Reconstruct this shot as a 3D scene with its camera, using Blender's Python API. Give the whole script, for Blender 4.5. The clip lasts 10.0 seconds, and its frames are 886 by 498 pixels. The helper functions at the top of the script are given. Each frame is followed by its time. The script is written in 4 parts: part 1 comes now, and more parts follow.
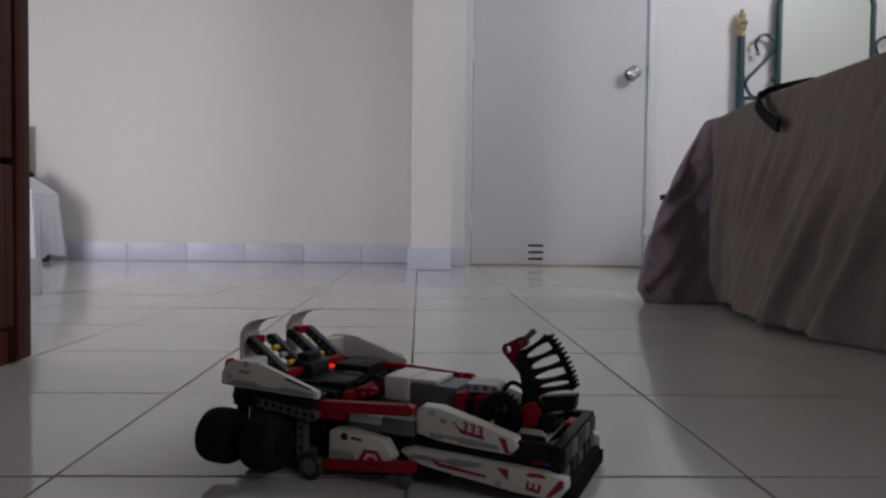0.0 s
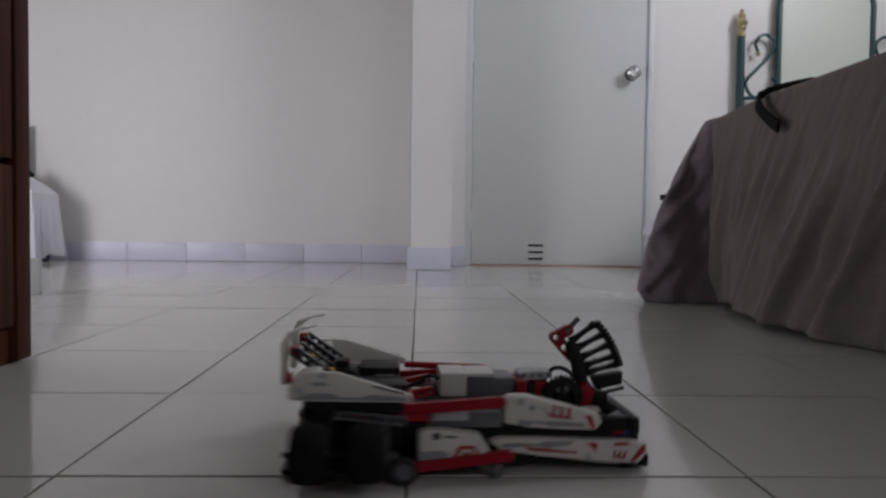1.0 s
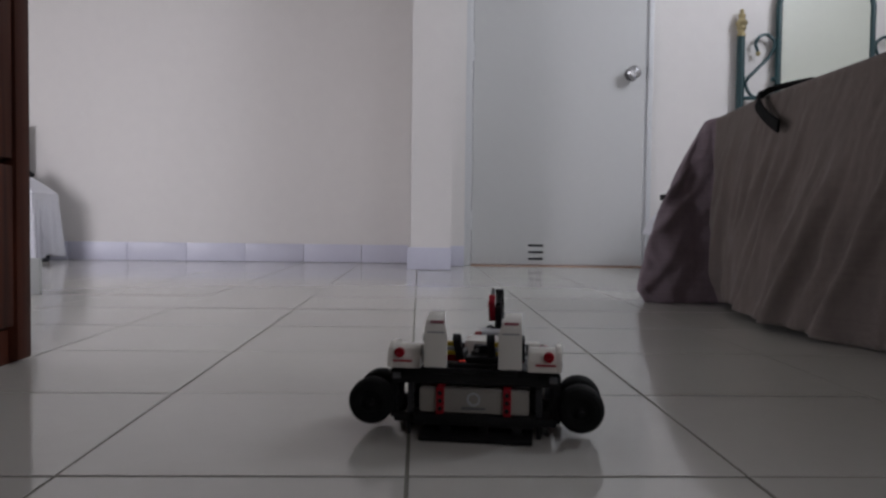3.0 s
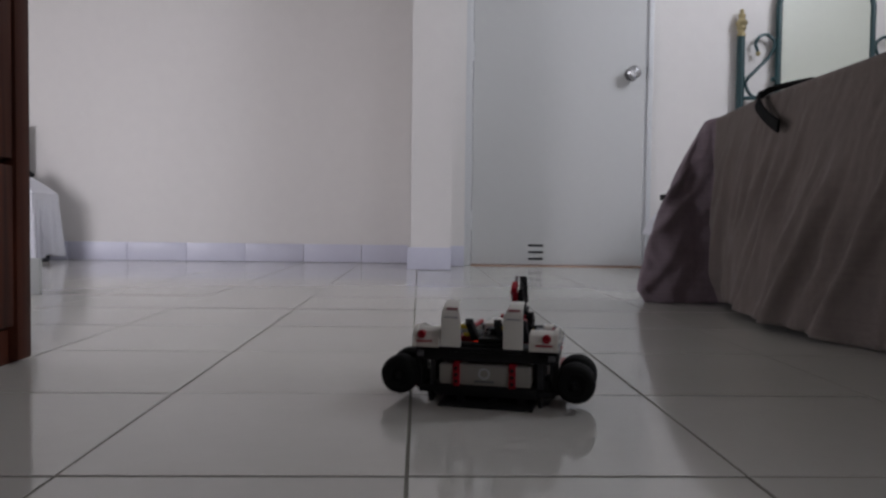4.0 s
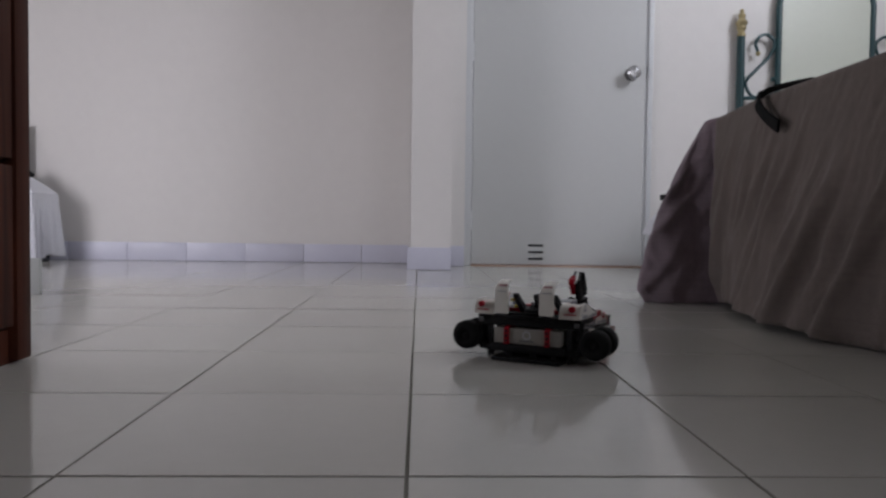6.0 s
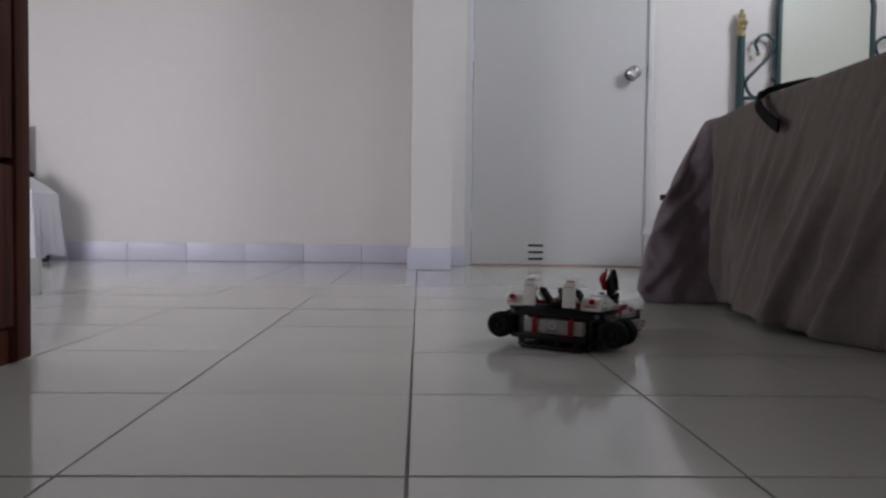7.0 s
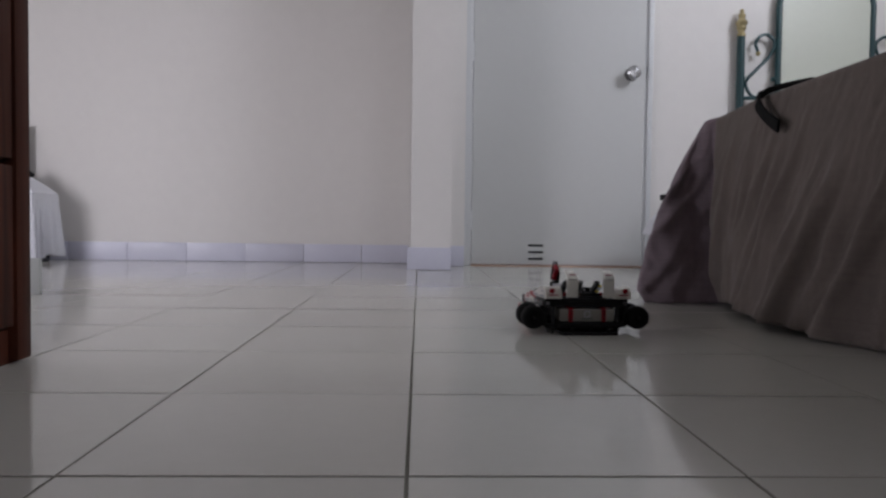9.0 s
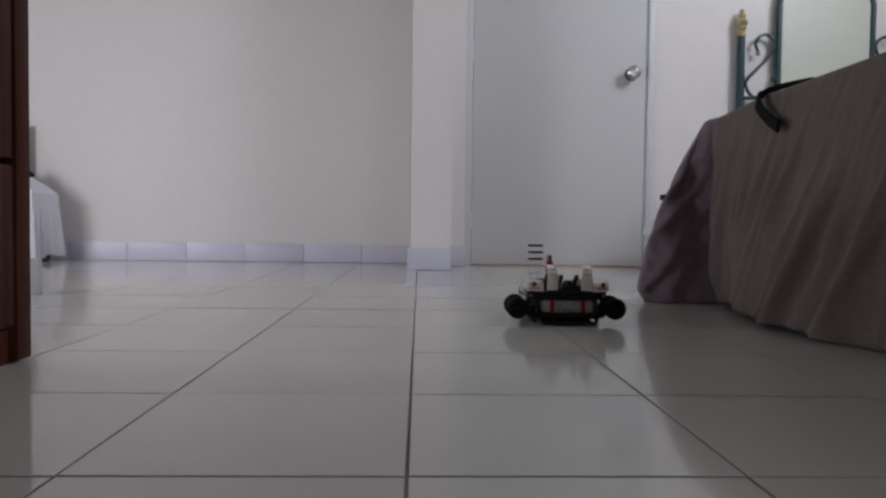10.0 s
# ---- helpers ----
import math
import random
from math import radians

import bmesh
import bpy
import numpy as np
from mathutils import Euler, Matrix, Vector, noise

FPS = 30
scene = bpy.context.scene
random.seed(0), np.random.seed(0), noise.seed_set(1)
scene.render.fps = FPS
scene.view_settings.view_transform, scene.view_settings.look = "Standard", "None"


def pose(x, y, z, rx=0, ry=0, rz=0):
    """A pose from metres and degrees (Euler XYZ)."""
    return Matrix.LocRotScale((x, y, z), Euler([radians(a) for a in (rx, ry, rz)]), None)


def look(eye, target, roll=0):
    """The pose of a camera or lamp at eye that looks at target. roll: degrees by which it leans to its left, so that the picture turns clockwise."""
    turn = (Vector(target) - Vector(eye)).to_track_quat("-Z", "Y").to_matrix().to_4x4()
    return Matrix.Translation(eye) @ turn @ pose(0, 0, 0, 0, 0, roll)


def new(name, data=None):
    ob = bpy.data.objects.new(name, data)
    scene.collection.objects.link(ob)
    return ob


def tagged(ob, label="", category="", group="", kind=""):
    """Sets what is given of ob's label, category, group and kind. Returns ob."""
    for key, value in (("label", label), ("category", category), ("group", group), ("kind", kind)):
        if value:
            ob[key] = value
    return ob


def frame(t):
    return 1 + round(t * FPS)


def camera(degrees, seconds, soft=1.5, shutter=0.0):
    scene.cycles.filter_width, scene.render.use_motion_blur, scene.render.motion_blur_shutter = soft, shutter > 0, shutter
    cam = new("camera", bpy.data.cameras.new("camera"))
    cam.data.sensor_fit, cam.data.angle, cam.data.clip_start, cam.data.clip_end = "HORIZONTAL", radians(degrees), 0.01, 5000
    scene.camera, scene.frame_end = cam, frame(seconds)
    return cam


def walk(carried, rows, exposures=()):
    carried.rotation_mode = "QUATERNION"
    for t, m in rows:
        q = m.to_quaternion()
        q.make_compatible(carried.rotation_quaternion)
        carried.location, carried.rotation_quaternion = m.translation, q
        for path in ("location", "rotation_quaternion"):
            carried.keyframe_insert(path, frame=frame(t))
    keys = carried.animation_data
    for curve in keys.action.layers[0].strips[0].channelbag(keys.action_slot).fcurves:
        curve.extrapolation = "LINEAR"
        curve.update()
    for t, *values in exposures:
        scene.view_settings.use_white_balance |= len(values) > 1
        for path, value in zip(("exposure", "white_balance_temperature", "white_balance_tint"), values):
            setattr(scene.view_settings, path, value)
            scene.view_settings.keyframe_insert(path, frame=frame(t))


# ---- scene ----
cam = camera(62.8, 10.0, soft=2.5, shutter=1.4)
EYE = look((0.0084, -0.6217, 0.2196), (0.0748, 1.379, 0.1472), 0.72)
walk(cam, [(0, EYE), (10, EYE)], exposures=[(0, -0.16, 6500, 18), (10, -0.16, 6500, 18)])

# ---------------------------------------------------------------- light
world = bpy.data.worlds.new("sky")
scene.world = world
world.use_nodes = True
wn = world.node_tree.nodes
sky = wn.new("ShaderNodeTexSky")
sky.sky_type = "NISHITA"
sky.sun_disc = False
sky.sun_elevation = radians(50)
sky.sun_rotation = radians(200)
world.node_tree.links.new(sky.outputs[0], wn["Background"].inputs[0])
wn["Background"].inputs[1].default_value = 0.1


def window_light(name, m, w, h, watts, colour):
    lamp = bpy.data.lights.new(name, "AREA")
    lamp.shape, lamp.size, lamp.size_y = "RECTANGLE", w, h
    lamp.energy, lamp.color = watts, colour
    ob = new(name, lamp)
    ob.matrix_world = m
    return ob


# daylight entering by the east and west windows; the south lamp is added fill
window_light("daylight_east", look((2.77, 1.2, 2.35), (0.0, 3.15, 2.2)), 0.8, 0.65, 44, (0.86, 0.94, 1.0))
window_light("daylight_west", look((-2.57, 0.85, 0.65), (-1.25, 3.1, 0.15)), 0.6, 0.7, 29, (0.93, 0.95, 1.0))
window_light("fill_south", look((1.95, -2.37, 1.7), (1.1, 0.9, 0.0)), 1.1, 0.9, 12, (0.95, 0.97, 1.0))


# ---------------------------------------------------------------- materials
def mat(name, colour, rough=0.5, metal=0.0, spread=0.06, scale=12.0, bump=0.0, bump_scale=200.0, spec=0.5, fine=0.03, random_tint=0.0, coat=0.0):
    """A painted, moulded or fired surface: colour drifting at two scales, fine relief."""
    m = bpy.data.materials.new(name)
    m.use_nodes = True
    nt = m.node_tree
    n, l = nt.nodes, nt.links
    b = n["Principled BSDF"]
    co = n.new("ShaderNodeTexCoord")
    n1, n2 = n.new("ShaderNodeTexNoise"), n.new("ShaderNodeTexNoise")
    n1.inputs["Scale"].default_value, n1.inputs["Detail"].default_value = scale, 4
    n2.inputs["Scale"].default_value, n2.inputs["Detail"].default_value = scale * 14, 3
    for q in (n1, n2):
        l.new(co.outputs["Object"], q.inputs["Vector"])
    add = n.new("ShaderNodeMath")
    add.operation = "MULTIPLY_ADD"
    l.new(n2.outputs[0], add.inputs[0])
    add.inputs[1].default_value = fine / max(spread, 0.001)
    l.new(n1.outputs[0], add.inputs[2])
    ramp = n.new("ShaderNodeMapRange")
    ramp.inputs[1].default_value, ramp.inputs[2].default_value = 0.25, 1.0
    ramp.inputs[3].default_value, ramp.inputs[4].default_value = 1 - spread, 1 + spread
    l.new(add.outputs[0], ramp.inputs[0])
    val = ramp.outputs[0]
    if random_tint:
        info = n.new("ShaderNodeObjectInfo")
        r2 = n.new("ShaderNodeMapRange")
        r2.inputs[3].default_value, r2.inputs[4].default_value = 1 - random_tint, 1 + random_tint
        l.new(info.outputs["Random"], r2.inputs[0])
        mu = n.new("ShaderNodeMath")
        mu.operation = "MULTIPLY"
        l.new(val, mu.inputs[0])
        l.new(r2.outputs[0], mu.inputs[1])
        val = mu.outputs[0]
    mix = n.new("ShaderNodeVectorMath")
    mix.operation = "SCALE"
    mix.inputs[0].default_value = colour
    l.new(val, mix.inputs["Scale"])
    l.new(mix.outputs[0], b.inputs["Base Color"])
    rr = n.new("ShaderNodeMapRange")
    rr.inputs[3].default_value, rr.inputs[4].default_value = rough * 0.8, min(1, rough * 1.25)
    l.new(n1.outputs[0], rr.inputs[0])
    l.new(rr.outputs[0], b.inputs["Roughness"])
    b.inputs["Metallic"].default_value = metal
    b.inputs["Specular IOR Level"].default_value = spec
    b.inputs["Coat Weight"].default_value = coat
    if bump:
        n3 = n.new("ShaderNodeTexNoise")
        n3.inputs["Scale"].default_value, n3.inputs["Detail"].default_value = bump_scale, 3
        l.new(co.outputs["Object"], n3.inputs["Vector"])
        bp = n.new("ShaderNodeBump")
        bp.inputs["Strength"].default_value, bp.inputs["Distance"].default_value = bump, 0.002
        l.new(n3.outputs[0], bp.inputs["Height"])
        l.new(bp.outputs[0], b.inputs["Normal"])
    return m


def wood_mat(name, dark, light):
    m = bpy.data.materials.new(name)
    m.use_nodes = True
    n, l = m.node_tree.nodes, m.node_tree.links
    b = n["Principled BSDF"]
    co, mp, nz, wv = n.new("ShaderNodeTexCoord"), n.new("ShaderNodeMapping"), n.new("ShaderNodeTexNoise"), n.new("ShaderNodeTexNoise")
    mp.inputs["Scale"].default_value = (30, 30, 1.6)
    l.new(co.outputs["Object"], mp.inputs["Vector"])
    l.new(mp.outputs[0], nz.inputs["Vector"])
    nz.inputs["Scale"].default_value, nz.inputs["Detail"].default_value, nz.inputs["Distortion"].default_value = 1.1, 6, 1.2
    cr = n.new("ShaderNodeValToRGB")
    cr.color_ramp.elements[0].position, cr.color_ramp.elements[1].position = 0.35, 0.7
    cr.color_ramp.elements[0].color, cr.color_ramp.elements[1].color = (*dark, 1), (*light, 1)
    l.new(nz.outputs[0], cr.inputs[0])
    l.new(cr.outputs[0], b.inputs["Base Color"])
    b.inputs["Roughness"].default_value = 0.5
    b.inputs["Specular IOR Level"].default_value = 0.12
    bp = n.new("ShaderNodeBump")
    bp.inputs["Strength"].default_value, bp.inputs["Distance"].default_value = 0.15, 0.001
    l.new(nz.outputs[0], bp.inputs["Height"])
    l.new(bp.outputs[0], b.inputs["Normal"])
    return m


def cloth_mat(name, colour, rough=0.9, thread=900.0, spread=0.16, ribs=0.11):
    """Woven cotton: crossed threads as relief, worn and creased tone at a larger scale."""
    m = mat(name, colour, rough, spread=spread, scale=5, fine=0.07, spec=0.15)
    n, l = m.node_tree.nodes, m.node_tree.links
    b = n["Principled BSDF"]
    b.inputs["Sheen Weight"].default_value = 0.25
    co = n.new("ShaderNodeTexCoord")
    w1, w2, cz = n.new("ShaderNodeTexWave"), n.new("ShaderNodeTexWave"), n.new("ShaderNodeTexNoise")
    w1.bands_direction, w2.bands_direction = "Y", "Z"
    for q in (w1, w2):
        q.inputs["Scale"].default_value, q.inputs["Distortion"].default_value = thread / 6, 0.6
        l.new(co.outputs["Object"], q.inputs["Vector"])
    cz.inputs["Scale"].default_value, cz.inputs["Detail"].default_value = 11, 5
    l.new(co.outputs["Object"], cz.inputs["Vector"])
    mx, ad = n.new("ShaderNodeMath"), n.new("ShaderNodeMath")
    mx.operation, ad.operation = "MAXIMUM", "MULTIPLY_ADD"
    l.new(w1.outputs["Fac"], mx.inputs[0])
    l.new(w2.outputs["Fac"], mx.inputs[1])
    l.new(cz.outputs[0], ad.inputs[0])
    ad.inputs[1].default_value = 6.0
    l.new(mx.outputs[0], ad.inputs[2])
    # slubs: long thin tonal streaks down the cloth
    mp, sl = n.new("ShaderNodeMapping"), n.new("ShaderNodeTexNoise")
    mp.inputs["Scale"].default_value = (90, 90, 5)
    sl.inputs["Scale"].default_value, sl.inputs["Detail"].default_value = 1.0, 4
    l.new(co.outputs["Object"], mp.inputs["Vector"])
    l.new(mp.outputs[0], sl.inputs["Vector"])
    sr, sm = n.new("ShaderNodeMapRange"), n.new("ShaderNodeVectorMath")
    # cross ribs of the weave: thin level lines
    mp2, sl2 = n.new("ShaderNodeMapping"), n.new("ShaderNodeTexNoise")
    mp2.inputs["Scale"].default_value = (2.5, 2.5, 230)
    sl2.inputs["Scale"].default_value, sl2.inputs["Detail"].default_value = 1.0, 2
    l.new(co.outputs["Object"], mp2.inputs["Vector"])
    l.new(mp2.outputs[0], sl2.inputs["Vector"])
    both = n.new("ShaderNodeMath")
    both.operation = "MULTIPLY_ADD"
    l.new(sl2.outputs[0], both.inputs[0])
    both.inputs[1].default_value = 0.9
    l.new(sl.outputs[0], both.inputs[2])
    sr.inputs[1].default_value, sr.inputs[2].default_value, sr.inputs[3].default_value, sr.inputs[4].default_value = 0.6, 1.3, 1 - ribs, 1 + ribs
    l.new(both.outputs[0], sr.inputs[0])
    sm.operation = "SCALE"
    old = b.inputs["Base Color"].links[0].from_socket
    l.new(old, sm.inputs[0])
    l.new(sr.outputs[0], sm.inputs["Scale"])
    l.new(sm.outputs[0], b.inputs["Base Color"])
    bp = n.new("ShaderNodeBump")
    bp.inputs["Strength"].default_value, bp.inputs["Distance"].default_value = 0.6, 0.0016
    l.new(ad.outputs[0], bp.inputs["Height"])
    l.new(bp.outputs[0], b.inputs["Normal"])
    return m


WALL = mat("wall_paint", (0.715, 0.69, 0.67), 0.75, spread=0.035, scale=1.3, bump=0.25, bump_scale=90, fine=0.02, spec=0.3)
CEIL = mat("ceiling_paint", (0.7, 0.7, 0.69), 0.85, spread=0.02, scale=1.5, bump=0.1, fine=0.01)
TILE = mat("floor_tile", (0.510, 0.496, 0.456), 0.095, spread=0.03, scale=3, bump=0.03, bump_scale=14, fine=0.02, random_tint=0.035, spec=0.5)
GROUT = mat("grout", (0.165, 0.16, 0.135), 0.9, spread=0.25, scale=9, bump=0.5, fine=0.1, spec=0.1)
SKIRT = mat("skirting_tile", (0.60, 0.60, 0.70), 0.4, spread=0.04, scale=4, fine=0.02, random_tint=0.03)
DOOR = mat("door_laminate", (0.55, 0.555, 0.548), 0.42, spread=0.02, scale=2, fine=0.015, bump=0.05, bump_scale=60)
FRAME = mat("door_frame_paint", (0.60, 0.61, 0.62), 0.5, spread=0.03, scale=5, fine=0.02, bump=0.08)
THRESH = mat("threshold_wood", (0.42, 0.27, 0.2), 0.5, spread=0.15, scale=14, fine=0.05)
SLOT = mat("slot_dark", (0.025, 0.027, 0.04), 0.8)
CHROME = mat("satin_chrome", (0.45, 0.45, 0.46), 0.24, metal=1.0, spread=0.04, scale=30)
BRASS = mat("brass", (0.40, 0.335, 0.19), 0.4, metal=1.0, spread=0.18, scale=40, fine=0.06)
GREEN = mat("green_enamel", (0.012, 0.045, 0.05), 0.35, spread=0.15, scale=25, fine=0.05)
PANELC = mat("headboard_panel", (0.50, 0.52, 0.45), 0.4, spread=0.03, scale=3, fine=0.02)
WOODD = wood_mat("dark_stained_wood", (0.034, 0.010, 0.006), (0.092, 0.028, 0.016))
WOODP = wood_mat("dark_stained_panel", (0.015, 0.006, 0.004), (0.05, 0.018, 0.011))
COVER = cloth_mat("taupe_cotton", (0.168, 0.134, 0.118))
# same cloth, paler and bluer: light on the corner fold put into its colour
COVER_LIT = cloth_mat("taupe_cotton_lit", (0.26, 0.203, 0.232))
SHEET = cloth_mat("white_sheet", (0.78, 0.78, 0.83), spread=0.06, ribs=0.02)
MATT = mat("mattress_ticking", (0.5, 0.48, 0.45), 0.9)
STRAP = mat("black_webbing", (0.010, 0.010, 0.010), 0.85, spec=0.12, bump=0.5, bump_scale=700)
BOXG = mat("grey_plastic_box", (0.42, 0.43, 0.42), 0.5)
ALU = mat("window_aluminium", (0.6, 0.6, 0.6), 0.4, metal=0.8)

PW = mat("white_plastic", (0.59, 0.565, 0.515), 0.3, spread=0.03, scale=40, fine=0.02)
PCREAM = mat("cream_plastic", (0.62, 0.60, 0.55), 0.32, spread=0.03, scale=40, fine=0.02)
PR = mat("red_plastic", (0.27, 0.0035, 0.013), 0.36, spec=0.25, spread=0.05, scale=40, fine=0.02)
PB = mat("black_plastic", (0.006, 0.006, 0.0065), 0.48, spec=0.2, spread=0.1, scale=40, fine=0.04)
PDG = mat("dark_grey_plastic", (0.020, 0.021, 0.023), 0.42, spec=0.3, spread=0.06, scale=40, fine=0.03)
PG = mat("grey_plastic", (0.098, 0.100, 0.105), 0.33, spread=0.05, scale=40, fine=0.02)
PLG = mat("light_grey_plastic", (0.36, 0.365, 0.38), 0.33, spread=0.05, scale=40, fine=0.02)
PBRICK = mat("brick_casing", (0.235, 0.22, 0.195), 0.4, spread=0.04, scale=40, fine=0.02)
PY = mat("yellow_plastic", (0.62, 0.45, 0.02), 0.35)
PBL = mat("blue_plastic", (0.02, 0.05, 0.35), 0.35)
RUB = mat("tyre_rubber", (0.006, 0.006, 0.006), 0.8, spec=0.15, spread=0.12, scale=50, fine=0.08, bump=0.3, bump_scale=900)
INKR = mat("red_print", (0.30, 0.008, 0.022), 0.4)
INKP = mat("faded_red_print", (0.22, 0.05, 0.07), 0.4)
INKG = mat("grey_print", (0.24, 0.245, 0.26), 0.4)
INKD = mat("dark_print", (0.03, 0.03, 0.035), 0.4)
GLOW = bpy.data.materials.new("lit_button")
GLOW.use_nodes = True
_g = GLOW.node_tree.nodes["Principled BSDF"]
_g.inputs["Base Color"].default_value = (0.5, 0.03, 0.01, 1)
_g.inputs["Emission Color"].default_value = (1.0, 0.035, 0.010, 1)
_g.inputs["Emission Strength"].default_value = 0.6


# ---------------------------------------------------------------- mesh helpers
def add_box(bm, x0, x1, y0, y1, z0, z1, bevel=0.0, m=None):
    b = bmesh.new()
    bmesh.ops.create_cube(b, size=1, matrix=Matrix.Translation(((x0 + x1) / 2, (y0 + y1) / 2, (z0 + z1) / 2)) @ Matrix.Diagonal((x1 - x0, y1 - y0, z1 - z0, 1)))
    if bevel:
        bmesh.ops.bevel(b, geom=b.edges[:], offset=bevel, segments=2, affect="EDGES", profile=0.6)
    if m is not None:
        b.transform(m)
    merge(bm, b)
    return bm


def merge(bm, b):
    me = bpy.data.meshes.new("tmp")
    b.to_mesh(me)
    b.free()
    bm.from_mesh(me)
    bpy.data.meshes.remove(me)


def box(x0, x1, y0, y1, z0, z1, bevel=0.0):
    return add_box(bmesh.new(), x0, x1, y0, y1, z0, z1, bevel)


def add_cyl(bm, p, axis, r, length, segs=20, r2=None, bevel=0.0):
    """A cylinder centred on p along axis."""
    b = bmesh.new()
    q = Vector(axis).to_track_quat("Z", "Y").to_matrix().to_4x4()
    bmesh.ops.create_cone(b, cap_ends=True, segments=segs, radius1=r, radius2=r if r2 is None else r2, depth=length)
    if bevel:
        bmesh.ops.bevel(b, geom=[e for e in b.edges if len(e.link_faces) == 2 and e.calc_face_angle() > 1.0], offset=bevel, segments=2, affect="EDGES", profile=0.5)
    b.transform(Matrix.Translation(p) @ q)
    merge(bm, b)
    return bm


def cyl(p, axis, r, length, segs=20, r2=None, bevel=0.0):
    return add_cyl(bmesh.new(), p, axis, r, length, segs, r2, bevel)


def add_lathe(bm, profile, p, axis, segs=24):
    """Turned shape: profile of (radius, height) along axis from p."""
    b = bmesh.new()
    rings = []
    for r, h in profile:
        rings.append([b.verts.new((r * math.cos(2 * math.pi * i / segs), r * math.sin(2 * math.pi * i / segs), h)) for i in range(segs)])
    for a, c in zip(rings, rings[1:]):
        for i in range(segs):
            b.faces.new((a[i], a[(i + 1) % segs], c[(i + 1) % segs], c[i]))
    b.faces.new(rings[0][::-1])
    b.faces.new(rings[-1])
    b.transform(Matrix.Translation(p) @ Vector(axis).to_track_quat("Z", "Y").to_matrix().to_4x4())
    bmesh.ops.recalc_face_normals(b, faces=b.faces[:])
    merge(bm, b)
    return bm


def lathe(profile, p, axis, segs=24):
    return add_lathe(bmesh.new(), profile, p, axis, segs)


def prism(poly, x0, x1, bevel=0.0, taper=1.0):
    """A plate with the outline poly in (forward, up), from x0 to x1; taper shrinks the far face."""
    b = bmesh.new()
    cy, cz = sum(p[0] for p in poly) / len(poly), sum(p[1] for p in poly) / len(poly)
    va = [b.verts.new((x0, y, z)) for y, z in poly]
    vb = [b.verts.new((x1, cy + (y - cy) * taper, cz + (z - cz) * taper)) for y, z in poly]
    b.faces.new(va)
    b.faces.new(vb[::-1])
    for i in range(len(poly)):
        j = (i + 1) % len(poly)
        b.faces.new((va[j], va[i], vb[i], vb[j]))
    bmesh.ops.recalc_face_normals(b, faces=b.faces[:])
    if bevel:
        bmesh.ops.bevel(b, geom=b.edges[:], offset=bevel, segments=2, affect="EDGES", profile=0.6)
    return b


def beam(x, p0, p1, h, thick, holes):
    """A flat studless beam between two hole centres in the plane x, round ended, with its holes cut through."""
    b = bmesh.new()
    d = Vector((p1[0] - p0[0], p1[1] - p0[1]))
    ang, ln = math.atan2(d.y, d.x), d.length
    loops = []
    out = []
    for i in range(9):
        a = math.pi / 2 + math.pi * i / 8
        out.append((h / 2 * math.cos(a), h / 2 * math.sin(a)))
    for i in range(9):
        a = -math.pi / 2 + math.pi * i / 8
        out.append((ln + h / 2 * math.cos(a), h / 2 * math.sin(a)))
    loops.append(out)
    for k in range(holes):
        c = ln * k / max(1, holes - 1)
        loops.append([(c + h * 0.3 * math.cos(2 * math.pi * i / 10), h * 0.3 * math.sin(2 * math.pi * i / 10)) for i in range(10)])
    edges = []
    for lp in loops:
        vs = [b.verts.new((0, y, z)) for y, z in lp]
        edges += [b.edges.new((vs[i], vs[(i + 1) % len(vs)])) for i in range(len(vs))]
    bmesh.ops.triangle_fill(b, use_beauty=True, use_dissolve=False, edges=edges)
    ret = bmesh.ops.extrude_face_region(b, geom=b.faces[:])
    bmesh.ops.translate(b, vec=(thick, 0, 0), verts=[v for v in ret["geom"] if isinstance(v, bmesh.types.BMVert)])
    bmesh.ops.recalc_face_normals(b, faces=b.faces[:])
    b.transform(Matrix.Translation((x - thick / 2, p0[0], p0[1])) @ Matrix.Rotation(ang, 4, "X"))
    return b


def tube(bm, pts, r, segs=8):
    """A round bar along a polyline."""
    pts = [Vector(p) for p in pts]
    rings = []
    up = Vector((0.13, 0.37, 0.92)).normalized()
    for i, p in enumerate(pts):
        t = (pts[min(i + 1, len(pts) - 1)] - pts[max(i - 1, 0)]).normalized()
        a = t.cross(up).normalized()
        c = t.cross(a)
        rings.append([bm.verts.new(p + r * (a * math.cos(2 * math.pi * k / segs) + c * math.sin(2 * math.pi * k / segs))) for k in range(segs)])
    for a, c in zip(rings, rings[1:]):
        for k in range(segs):
            bm.faces.new((a[k], a[(k + 1) % segs], c[(k + 1) % segs], c[k]))
    bm.faces.new(rings[0][::-1])
    bm.faces.new(rings[-1])
    bmesh.ops.recalc_face_normals(bm, faces=bm.faces[:])
    return bm


def smooth_line(pts, n=8):
    """A rounder polyline through the points."""
    pts = [Vector(p) for p in pts]
    out = []
    for i in range(len(pts) - 1):
        p0, p1, p2, p3 = pts[max(i - 1, 0)], pts[i], pts[i + 1], pts[min(i + 2, len(pts) - 1)]
        for k in range(n):
            t = k / n
            out.append(0.5 * ((2 * p1) + (p2 - p0) * t + (2 * p0 - 5 * p1 + 4 * p2 - p3) * t * t + (3 * p1 - p0 - 3 * p2 + p3) * t ** 3))
    return out + [pts[-1]]


